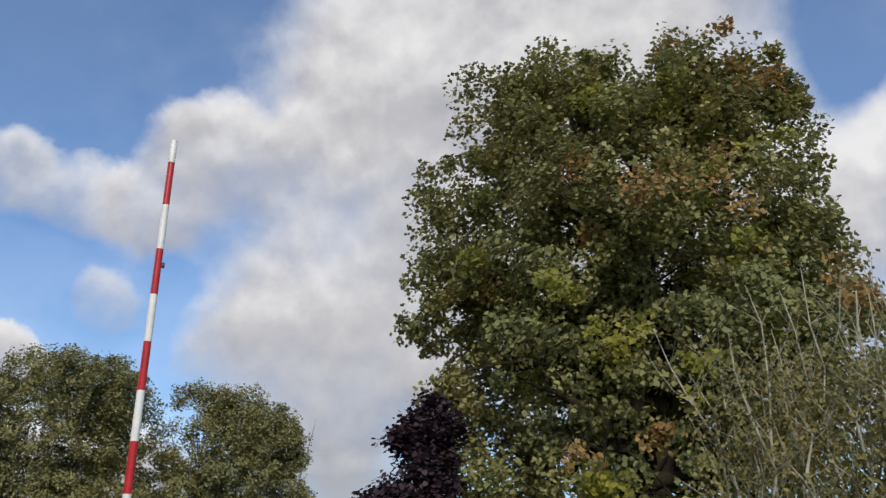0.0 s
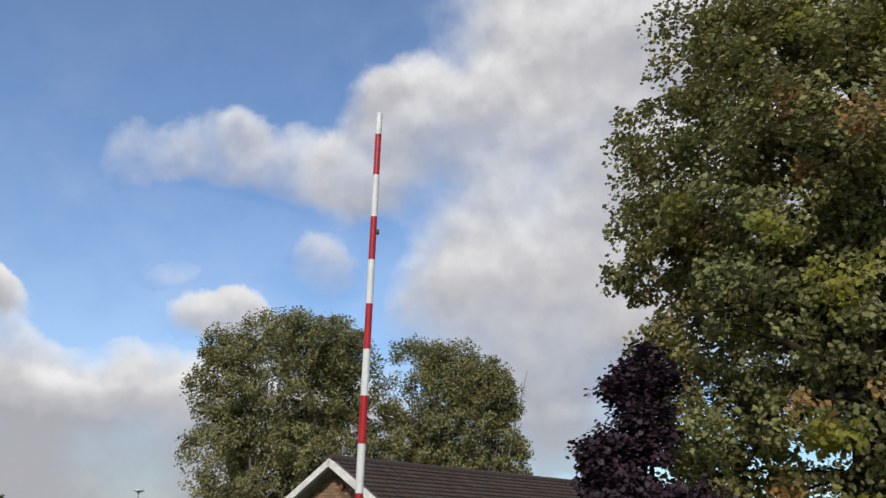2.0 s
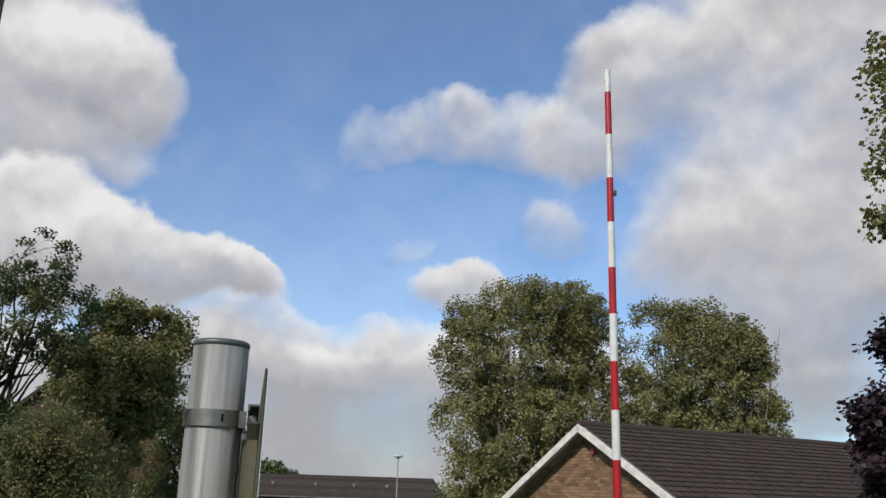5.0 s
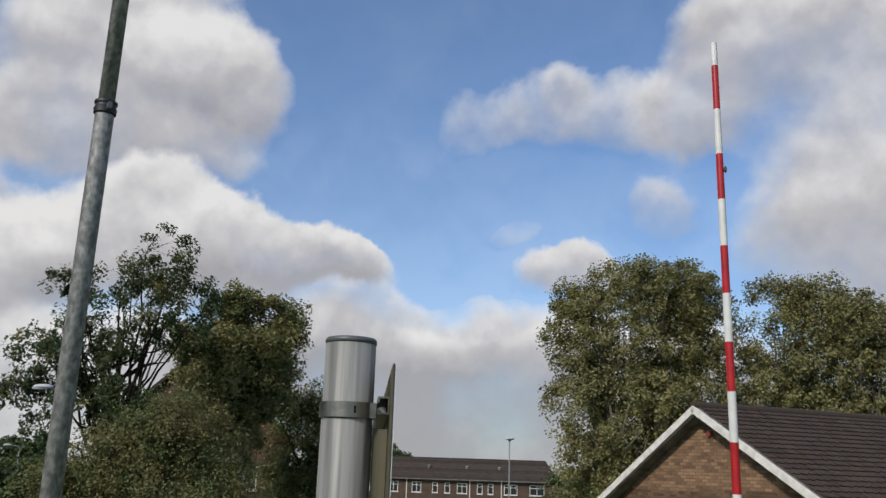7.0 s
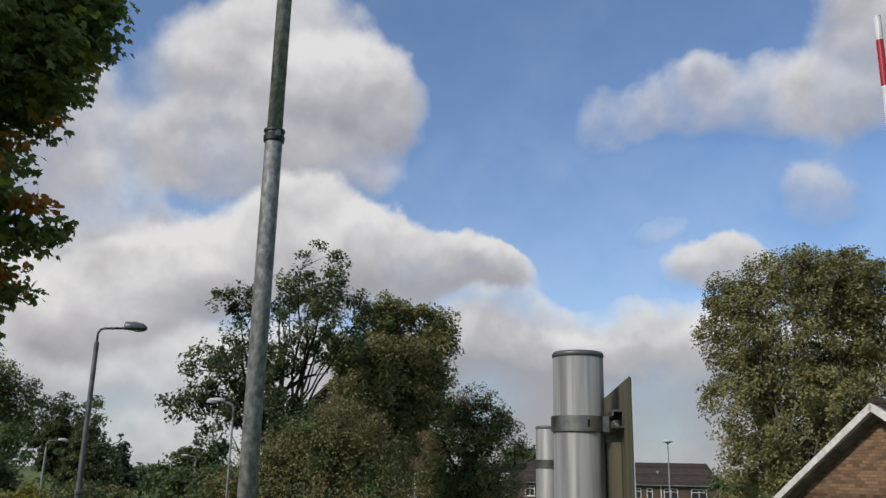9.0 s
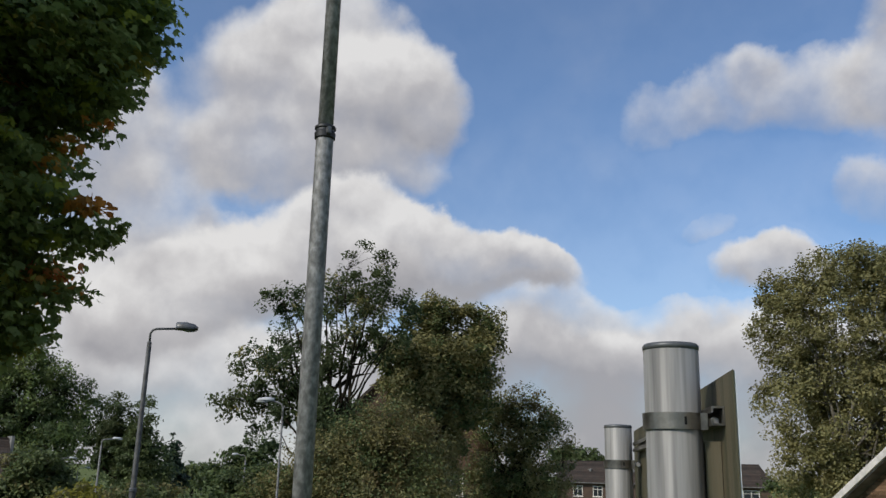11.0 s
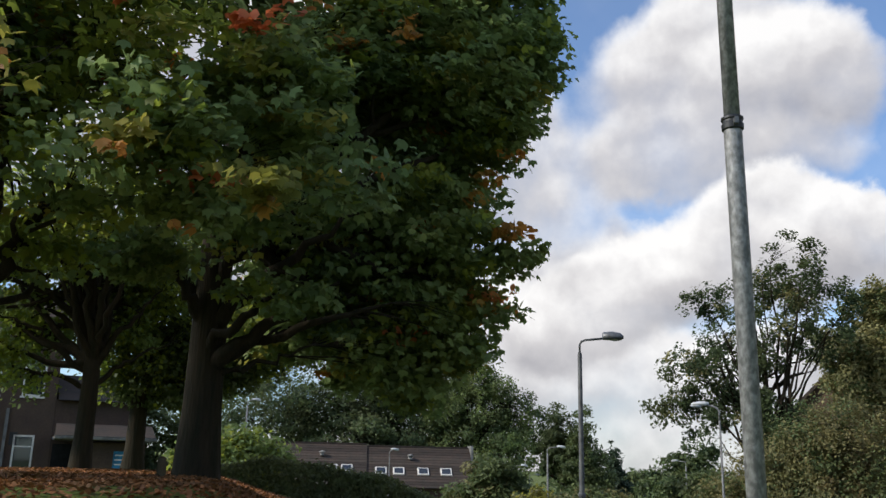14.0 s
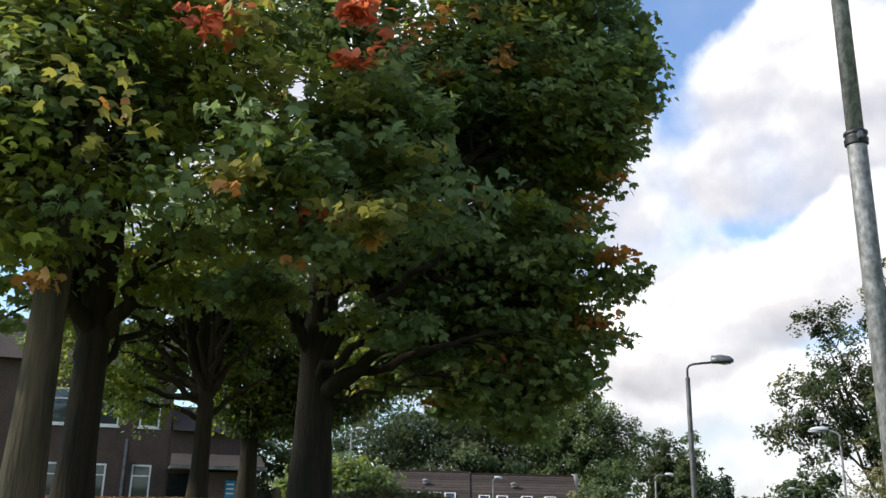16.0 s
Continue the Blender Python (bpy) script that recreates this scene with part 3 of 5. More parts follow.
    for i, m in enumerate(mats):
        sel = colour[which] == i
        if sel.sum() == 0:
            continue
        ob = new("crown" if i == 0 else "leaf_spray", leaf_mesh("crown", pos[sel], nrm[sel], size[sel], kind, m, rng, hang))
        ob.parent = top
        ob["kind"] = "stuff"
        if i:
            ob["label"] = {"orange": "orange autumn leaves", "rust": "rust-coloured autumn leaves", "red": "red autumn leaves", "yellow": "yellowing leaves", "autumn": "bronze autumn leaves"}.get(m, "paler green leaves")
    return top


def tree_at(name, bearing_deg, r, *args, **kw):
    return tree(name, *spot(bearing_deg, r), *args, **kw)


def crown(bearing_deg, r, z0, spans):
    """Crown lobes from bearing, height angle, half width and half height in degrees, at distance r; depth as the width."""
    x0, y0 = spot(bearing_deg, r)
    out = []
    for b, e, rb, re_, *deep in spans:
        rr = r + (deep[0] if deep else 0.0)
        x, y = spot(b, rr)
        w, h = rr * math.tan(radians(rb)), rr * math.tan(radians(re_))
        out.append((x - x0, y - y0, 1.6 + rr * math.tan(radians(e)) - z0, w, w, h, deep[1] if len(deep) > 1 else 1.0))
    return out


def planted(name, bearing_deg, r, spans, label, seed, **kw):
    """A tree whose crown and main boughs are given by bearing and height angle from the car park."""
    x, y = spot(bearing_deg, r)
    z0 = ground_z(x, y) - 0.05
    goals = []
    for b, e, deep, start, r0 in kw.pop("boughs", ()):
        bx, by = spot(b, r + deep)
        goals.append((bx - x, by - y, 1.6 + (r + deep) * math.tan(radians(e)) - z0, 1.6 + r * math.tan(radians(start)) - z0, r0))
    kw["boughs"] = goals
    tufts = []
    for b, e, rr, size, count, idx in kw.pop("sprays", ()):
        bx, by = spot(b, rr)
        tufts.append((bx - x, by - y, 1.6 + rr * math.tan(radians(e)) - z0, size, count, idx))
    kw["sprays"] = tufts
    return tree(name, x, y, crown(bearing_deg, r, z0, spans), label, seed, z=z0, **kw)


# the tall maple beside the car park
planted("maple_tree", 2.5, 18.5, [
    (4.8, 33.0, 4.4, 2.6), (-9.4, 30.6, 2.2, 2.0), (14.4, 25.0, 2.0, 3.0), (15.3, 17.6, 1.8, 3.6), (-6.4, 31.0, 3.0, 2.4), (-9.3, 28.5, 2.8, 3.0), (-10.0, 24.2, 2.6, 3.6), (-9.8, 20.0, 2.6, 3.0), (-5, 25, 5, 6), (0, 25, 4, 4, -3.2, 1.3), (10.9, 31.8, 2.8, 2.2), (13.6, 6.5, 2.4, 5.5), (13.9, 12, 2.0, 3.0),
    (2, 28, 9.5, 6.5), (8.6, 31, 3.4, 3), (-8.2, 22, 4.4, 5), (-1.5, 30.8, 6, 3.6), (12.3, 21, 4.6, 4.2), (10.5, 27.5, 4.2, 4), (1, 21, 12.5, 7), (6, 16, 10, 7), (-6, 27, 6.5, 6), (-3, 14, 12, 7, -1), (10, 24, 5, 6), (5, 31.0, 5.5, 3.4), (-5.5, 30.6, 5, 2.8),
    (9, 12, 5, 6), (10.5, 5, 4.5, 5), (12, 18, 4.5, 4.5), (-8, 17, 6, 7), (1, 6, 12, 7), (-10, 8, 7, 8)],
    "tall broad maple in full leaf turning orange in places", 11,
    leaves=170000, clusters=2300, spread=0.27, leaf=0.128, flat=0.8, face=(0.5, 0.6, 0.8), kind="broad", mats=("maple", "olive", "yellow", "rust"), weights=(0.66, 0.26, 0.05, 0.025),
    trunk=0.36, limbs=30, shell=0.38, gaps=0.08, bark="bark_dark",
    sprays=[(-3.8, 25.2, 14.2, 0.7, 4, 3), (-6.2, 23.2, 14.2, 0.6, 3, 3), (0.6, 25.4, 14.0, 0.45, 2, 3), (5.9, 19.4, 14.3, 0.4, 3, 2), (-13.2, 16.6, 14.5, 0.4, 5, 3), (-3.4, 34.0, 17.6, 1.2, 6, 3),
            (-8.0, 31.6, 17.5, 0.9, 4, 3), (-6.9, 20.6, 14.4, 0.45, 3, 2), (0.0, 9.6, 14.2, 0.4, 2, 3), (5.4, 8.2, 14.2, 0.3, 2, 3), (2.3, 15.6, 14.1, 0.7, 4, 2), (-2.6, 12.2, 14.2, 0.7, 4, 2), (3.0, 6.2, 14.3, 0.8, 5, 2), (-7.0, 27.0, 14.8, 0.9, 4, 2)])
planted("copper_maple", 16.2, 16.5, [(16.4, 6, 3.0, 4.5), (15.2, 9.8, 2.1, 2.6), (15, 2, 4.0, 5), (17.6, 3.4, 1.7, 2.8), (18.3, 5.5, 0.9, 1.0)],
        "dark purple-leaved maple beside the tall green one", 12, leaves=22000, clusters=620, spread=0.2, leaf=0.10, kind="lobed", mats=("purple",), trunk=0.2, limbs=20, gaps=0.36, bark="bark_dark")
planted("sycamore_tree", 38.6, 42, [(39, 9.0, 5.4, 4.0), (38, 11.5, 4.8, 2.5), (42.3, 10.2, 2.5, 2.6), (35, 9, 2.8, 3.6), (40, 4.5, 5.2, 4), (36, 4, 4, 4), (42.4, 4.5, 2.4, 3), (41, 0.5, 3.6, 3), (37, 0.5, 5, 3), (35.6, 11.2, 2.4, 2.0), (42.9, 11.4, 1.7, 1.5), (39.5, 12.8, 2.6, 1.3), (35.8, 12.6, 2.2, 1.2), (44.2, 8.0, 1.0, 3.0)],
        "broad sycamore with many stems behind the bungalow", 13, leaves=150000, clusters=2600, spread=0.27, leaf=0.125, face=(0.5, 0.6, 0.8), kind="broad", mats=("sycamore", "olive"), weights=(0.8, 0.2),
        trunk=0.24, fork=0.14, limbs=81, stems=9, splay=1.2, shell=0.36, bark="bark_grey", flat=0.9, gaps=0.17, group="trees behind the bungalow")
planted("sycamore_tree", 27.8, 43, [(28, 8.2, 4.3, 3.6), (29.5, 10.3, 2.5, 2.2), (26, 9.3, 2.6, 2.2), (25, 5, 2.6, 3.4), (30, 5, 3, 4), (27, 3, 4, 3), (23.6, 5.4, 1.0, 0.7), (30.8, 11.6, 1.2, 1.2), (28.2, 11.4, 2.2, 1.3), (25.6, 10.2, 1.6, 1.3), (23.8, 7.4, 1.0, 2.0), (32.6, 6.0, 1.6, 4.2, 2.5), (33.0, 2.0, 1.8, 3.0, 2.5), (25.0, 8.6, 1.5, 1.8)],
        "rounded sycamore behind the bungalow roof", 14, leaves=104000, clusters=1800, spread=0.27, leaf=0.125, face=(0.5, 0.6, 0.8), kind="broad", mats=("sycamore", "olive"), weights=(0.8, 0.2),
        trunk=0.24, fork=0.14, limbs=63, stems=7, splay=1.0, shell=0.38, bark="bark_grey", flat=0.9, gaps=0.16, group="trees behind the bungalow")
# round the junction
planted("ash_tree", 71.5, 33, [(70.3, 12.3, 2.6, 2.2), (72.5, 9, 3.5, 3.0), (75.8, 10.4, 1.2, 1.0), (75, 6, 3.6, 2.2), (78, 4.0, 1.6, 0.9), (68.5, 9.5, 2.5, 3), (73, 3, 4, 2.5), (76.5, 6.6, 1.8, 0.9)],
        "open-crowned ash with dark limbs and clumped leaves", 15, leaves=26000, clusters=420, spread=0.22, leaf=0.15, flat=1.0, kind="oval", mats=("ash", "sycamore"), weights=(0.92, 0.08),
        trunk=0.15, fork=0.16, limbs=40, shell=0.36, bark="bark_dark", gaps=0.1,
        sprays=[(79.4, 4.1, 32, 0.3, 4, 0), (77.3, 7.5, 32, 0.25, 3, 0), (76.4, 11.2, 32.5, 0.35, 4, 0), (75.4, 11.6, 32.5, 0.3, 3, 0), (70.2, 14.5, 33, 0.3, 3, 0), (71.2, 14.0, 33, 0.3, 3, 0), (69.0, 14.0, 33, 0.3, 3, 0), (68.4, 12.4, 33, 0.3, 3, 0)])
planted("lime_tree", 64.6, 38, [(64.3, 8.3, 3.5, 3.0), (65.5, 10, 2.0, 1.6), (62.6, 8.8, 1.8, 2), (65.2, 4.8, 3.0, 3.0), (62.8, 4.4, 1.8, 1.6), (64.4, 1.6, 1.5, 2.4), (66.5, 6.5, 3, 3), (63.0, 6.0, 2.2, 2.0), (62.2, 9.4, 1.5, 1.6)],
        "dense rounded green tree behind the ash", 16, leaves=70000, clusters=1100, spread=0.30, leaf=0.135, flat=0.9, gaps=0.12, kind="broad", mats=("dark_green", "sycamore"), weights=(0.3, 0.7), trunk=0.3, limbs=16, bark="bark_dark")
planted("field_maple", 59.2, 44, [(59.5, 3.2, 2.6, 2.4), (58.2, 1.8, 2.3, 2.5), (60.9, 3.4, 1.8, 1.6), (61.6, -0.8, 1.8, 2.2), (58.5, -1, 2.4, 2.5), (61, 0.5, 2.2, 2.5), (58.6, -3.4, 2.8, 1.8), (62.0, -3.4, 1.8, 1.4)],
        "green field maple tinged with autumn orange at the top", 17, leaves=42000, clusters=700, spread=0.30, leaf=0.15, flat=0.9, kind="oval", mats=("dark_green", "sycamore", "autumn"), weights=(0.4, 0.56, 0.04), trunk=0.25, limbs=16, bark="bark_dark",
        sprays=[(59.4, 4.9, 43.0, 1.2, 14, 2), (60.8, 4.4, 43.2, 0.9, 9, 2), (58.2, 4.2, 43.0, 0.8, 7, 2)])
planted("hawthorn_bush", 68.5, 27, [(68.3, 1.2, 4.2, 3.4), (71.5, -0.3, 3.6, 2.6), (66.0, -0.6, 2.6, 2.3), (74, -1.2, 2.6, 1.6), (69.5, 2.0, 2.2, 1.6), (68, -2, 6, 2.4)],
        "spreading bronze-green hawthorn in front of the flats", 18, leaves=84000, clusters=1200, spread=0.27, leaf=0.095, flat=0.9, kind="oval", mats=("olive", "autumn", "dark_green"), weights=(0.62, 0.12, 0.26), trunk=0.16, fork=0.2, limbs=16, stems=2, bark="bark_dark", category="bush")
# far along the street
planted("beech_tree", 90.0, 78, [(90.2, 4.4, 2.5, 2.4), (88.2, 3.0, 1.7, 2.6), (92.0, 3.2, 2.0, 2.4), (90, 1.0, 3.4, 2.6), (90.6, 5.6, 1.5, 1.4)],
        "rounded light green beech beyond the terrace", 38, leaves=42000, clusters=620, spread=0.55, leaf=0.26, flat=0.9, kind="oval", mats=("dark_green", "maple_near"), weights=(0.66, 0.34), trunk=0.4, limbs=14, shell=0.36, bark="bark_dark")
planted("beech_tree", 97, 82, [(94.5, 4.2, 3.5, 2.2), (99.5, 4.2, 4, 2.4), (94, 1, 4, 3), (103.5, 3.4, 4, 3), (98, 1, 6, 3)],
        "large dark wood of beeches behind the terrace", 19, leaves=60000, clusters=900, spread=0.85, leaf=0.34, kind="oval", mats=("ash", "dark_green"), weights=(0.8, 0.2), trunk=0.5, limbs=14, bark="bark_dark")
planted("poplar_tree", 84.8, 95, [(85.2, 1.8, 1.5, 2.5), (86.2, 2.2, 1.2, 2.0), (84.4, 0.8, 2.2, 2.4), (84.6, 3.0, 0.7, 1.2)],
        "tall green poplar along the far street", 20, leaves=14000, clusters=240, spread=0.5, leaf=0.36, kind="oval", mats=("ash",), trunk=0.3, limbs=8, bark="bark_dark", group="far street trees")
planted("poplar_tree", 83.3, 92, [(83.5, 2.1, 0.8, 2.0), (83.6, 0.5, 1.4, 1.9), (82.6, -0.2, 1.1, 1.7)],
        "slender grey-green poplar along the far street", 21, leaves=10000, clusters=220, spread=0.5, leaf=0.30, kind="oval", mats=("dark_green", "ash"), weights=(0.6, 0.4), trunk=0.28, limbs=8, bark="bark_dark", group="far street trees")
planted("larch_tree", 81.5, 105, [(81.5, 1.3, 0.3, 0.8), (81.5, 0.3, 0.65, 1.0), (81.5, -0.9, 1.0, 1.0)],
        "dark conical conifer at the end of the street", 22, leaves=5000, clusters=170, spread=0.4, leaf=0.42, kind="oval", mats=("conifer",), trunk=0.22, limbs=8, bark="bark_dark")
planted("street_tree", 78, 75, [(77.6, -0.4, 1.7, 1.6), (76.4, 0.6, 1.3, 1.3), (78.8, -1.2, 1.1, 1.1), (76, -1.5, 2, 1.5)],
        "dark green trees lining the far street", 23, leaves=12000, clusters=300, spread=0.5, leaf=0.38, kind="oval", mats=("dark_green", "ash"), weights=(0.7, 0.3), trunk=0.25, limbs=10, bark="bark_dark", group="far street trees")
planted("street_tree", 57.0, 140, [(56.5, 1.0, 1.2, 0.8), (55.3, 1.0, 0.9, 0.7), (54.2, 0.7, 0.8, 0.5)],
        "distant dark tree above the house roofs", 24, leaves=5000, clusters=160, spread=0.6, leaf=0.6, kind="oval", mats=("dark_green",), trunk=0.3, limbs=8, bark="bark_dark", group="far street trees")
planted("street_tree", 80.2, 140, [(80.4, -0.6, 1.3, 0.7), (79.3, -0.8, 1.0, 0.6), (81.6, -0.8, 1.3, 0.8), (78.4, -0.8, 1.0, 0.6)],
        "distant dark trees closing the street", 25, leaves=5000, clusters=160, spread=0.7, leaf=0.7, kind="oval", mats=("dark_green",), trunk=0.3, limbs=8, bark="bark_dark", group="far street trees")
planted("elder_bush", 89.2, 34, [(89.2, -0.9, 1.7, 1.5), (90.8, -2.0, 1.2, 1.0), (88.0, -1.8, 1.4, 1.2), (89, -2.6, 3, 1.5)],
        "bushy green elder in front of the terrace", 26, leaves=24000, clusters=300, spread=0.34, leaf=0.16, kind="oval", mats=("dark_green", "olive"), weights=(0.75, 0.25), trunk=0.1, limbs=8, category="bush", bark="bark_dark")
planted("forsythia_bush", 86.6, 29, [(86.6, -2.4, 1.5, 1.1), (87.6, -2.9, 1.4, 0.9), (85.6, -3.0, 1.2, 0.8)],
        "low yellow-green shrub by the verge", 27, leaves=7000, clusters=150, spread=0.26, leaf=0.16, kind="oval", mats=("yellow", "olive"), weights=(0.5, 0.5), trunk=0.06, limbs=6, category="bush")
planted("roadside_shrub", 84, 54, [(84.5, -2.2, 3, 1.6), (82.2, -2.6, 2.2, 1.4), (88, -2.7, 3, 1.4), (90.5, -2.4, 2.5, 1.4)],
        "dark mixed shrubs along the road verge", 28, leaves=16000, clusters=300, spread=0.45, leaf=0.26, kind="oval", mats=("dark_green", "olive"), weights=(0.8, 0.2), trunk=0.08, limbs=8, category="bush", bark="bark_dark", group="roadside shrubs")
planted("roadside_shrub", 77.4, 46, [(77.6, -2.0, 2.0, 1.6), (75.6, -1.6, 2.0, 1.8), (79.2, -2.8, 1.6, 1.2)],
        "dark mixed shrubs along the road verge", 29, leaves=12000, clusters=240, spread=0.4, leaf=0.24, kind="oval", mats=("dark_green", "ash"), weights=(0.7, 0.3), trunk=0.08, limbs=8, category="bush", bark="bark_dark", group="roadside shrubs")
planted("roadside_shrub", 42.6, 55, [(43.0, -0.8, 1.8, 1.5), (40.5, -1.0, 2.0, 1.6), (44.6, -2.4, 1.2, 0.9)],
        "green shrubs beside the far houses", 30, leaves=9000, clusters=200, spread=0.4, leaf=0.24, kind="oval", mats=("dark_green", "sycamore"), weights=(0.7, 0.3), trunk=0.08, limbs=8, category="bush", bark="bark_dark", group="roadside shrubs")
# the bank of near maples
planted("near_maple", 108.3, 12.0, [
    (98, 22, 10, 10, 0.5), (94.5, 25, 8.0, 7.5), (91.3, 14, 4.8, 3.0), (96, 12.5, 6, 3.8, 0.6, 0.8), (100, 11.5, 6, 3.6, 1.2, 0.6), (102, 15, 5, 4, 0.5, 0.8), (94, 10, 3.6, 2.4), (103, 9, 5, 2.6, 2), (103.5, 8.0, 3.6, 1.6, 1.0), (98, 8.6, 4, 1.8, 1.0), (93.5, 33, 7.0, 7), (92.5, 19.5, 4.2, 4.0), (91.0, 13.2, 2.2, 2.0, 0, 1.2), (87.2, 27.5, 2.8, 4.5, 0, 1.3), (91.5, 9.3, 2.4, 1.6), (96, 7.0, 3.4, 1.8, 0.5), (99.5, 6.0, 3.0, 1.5, 1.5), (94.4, 6.6, 2.4, 2.2, 0.3), (97.6, 7.6, 3.2, 1.8, 0.2), (101, 8.8, 3.4, 2.0, 0.6), (89.8, 12, 2.2, 2.0), (104.5, 11, 3, 2, -1.5, 0.8), (90.6, 17.5, 2.6, 3.2, 0, 1.2), (88.4, 13.4, 1.7, 1.4, 0, 1.6), (92.2, 8.2, 2.4, 2.0, 0, 1.2), (95.2, 5.0, 1.8, 1.4, 0.2, 1.2), (89.4, 22.5, 2.4, 3, 0, 1.2),
    (105, 30, 11, 9, 0, 0.16), (107, 20, 9, 6, -1, 0.16), (105, 19, 8, 4.6, -3.2, 0.5), (110, 27, 9, 7, -3, 0.2), (110.5, 16.5, 3.4, 2.2, -4.2, 0.8), (109, 29.5, 3.5, 2.6, -3.5, 0.8), (106, 24, 5, 4, -4.0, 0.6), (112, 21, 5, 3.5, -4.6, 0.6), (108, 13.5, 4, 2, -2.6, 0.8), (113, 13, 3.5, 1.8, -1.0, 0.6)],
    "large dark-green maple with heavy low limbs on the bank", 31,
    leaves=86000, clusters=2900, spread=0.25, leaf=0.118, flat=0.38, face=(0.5, 0.5, 0.9), hang=1.6, kind="maple", mats=("maple_near", "maple_lit", "orange", "yellow", "red"), weights=(0.80, 0.14, 0.012, 0.04, 0.004),
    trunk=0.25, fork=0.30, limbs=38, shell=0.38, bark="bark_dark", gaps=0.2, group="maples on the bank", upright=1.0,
    boughs=[(100.1, 11.8, -1.2, 5.6, 0.13), (96.4, 10.6, -1.0, 6.0, 0.10), (103.0, 12.0, -1.6, 6.4, 0.09), (99.0, 16.5, -1.2, 8.0, 0.12), (112.0, 13.5, -0.6, 7.6, 0.11), (115.0, 17, 0, 9.0, 0.10), (101, 7.6, -0.6, 5.0, 0.06), (94, 17, 0, 9.5, 0.09), (105.5, 21, -1, 9.5, 0.12)],
    sprays=[(88.3, 13.9, 11.9, 0.45, 14, 0), (89.7, 10.6, 11.9, 0.45, 10, 0), (91.4, 7.6, 11.9, 0.45, 9, 0), (94.2, 4.6, 12.0, 0.5, 10, 0), (107.5, 29.6, 7.4, 0.4, 3, 4), (105.6, 30.6, 7.2, 0.25, 1, 4), (107.1, 17.6, 6.8, 0.3, 5, 3), (106.2, 16.4, 7.0, 0.14, 1, 2), (111.4, 14.6, 7.2, 0.10, 1, 2), (96.4, 29.6, 9.6, 0.55, 2, 2), (99.5, 30.5, 8.6, 0.6, 3, 2),
            (88.6, 19.6, 11.8, 0.4, 2, 2), (104.0, 23.0, 7.6, 0.4, 2, 3), (116.0, 19.2, 6.8, 0.4, 2, 3), (115.8, 18.8, 6.7, 0.10, 1, 2), (114.8, 28.6, 7.0, 0.6, 4, 3), (111.5, 21.8, 7.2, 0.5, 2, 1)])
planted("near_maple", 122.4, 10.5, [
    # last three lobes lie out of view, added to shade the trunks and bank
    (122, 25, 12, 8), (116, 25, 9, 8, -2), (128, 23, 9, 9, -1), (119, 16, 7, 3, -2.5), (126, 15, 7, 3), (119, 12, 4.0, 1.8, -0.5), (126, 11, 4, 2.0, 0.5), (117, 34, 13, 7), (114, 19, 5, 3.5, -2.8), (134, 24, 9, 9, 1.5), (139, 19, 8, 7, 2.5), (131, 42, 12, 7)],
    "dark maple with a forked trunk on the bank", 32,
    leaves=30000, clusters=950, spread=0.27, leaf=0.112, hang=1.6, face=(0.5, 0.5, 0.9), flat=0.36, kind="maple", mats=("maple_near", "maple_lit", "orange", "yellow", "red"), weights=(0.50, 0.44, 0.012, 0.04, 0.003),
    boughs=[(118, 16, -0.6, 7.5, 0.12), (126, 17, 0.4, 6.5, 0.11), (120.5, 24, 0, 9, 0.13), (115.5, 13, 0.6, 6.0, 0.06)],
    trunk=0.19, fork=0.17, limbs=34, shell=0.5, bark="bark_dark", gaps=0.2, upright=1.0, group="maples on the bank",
    sprays=[(118.4, 29.2, 7.0, 0.34, 3, 4), (117.0, 31.0, 7.0, 0.3, 2, 4), (125.8, 22.0, 6.8, 0.5, 4, 3), (124.4, 23.2, 6.8, 0.16, 1, 2), (125.6, 12.0, 7.4, 0.14, 1, 2), (121.5, 24.5, 7.6, 0.5, 2, 1), (126.0, 16.5, 7.4, 0.5, 2, 1)])
planted("near_maple", 125.3, 8.9, [(127, 24, 9, 8), (131, 18, 10, 9), (122, 30, 9, 6, -1.0), (122, 20, 5, 3, -1.0)],
        "straight grey-brown maple trunk at the edge of the bank", 33,
        leaves=9000, clusters=280, spread=0.27, leaf=0.112, hang=1.6, face=(0.5, 0.5, 0.9), flat=0.5, kind="maple", mats=("maple_near", "maple_lit", "orange", "yellow"), weights=(0.52, 0.42, 0.015, 0.04),
        trunk=0.165, fork=0.5, limbs=14, shell=0.5, bark="bark", gaps=0.2, upright=1.0, group="maples on the bank")
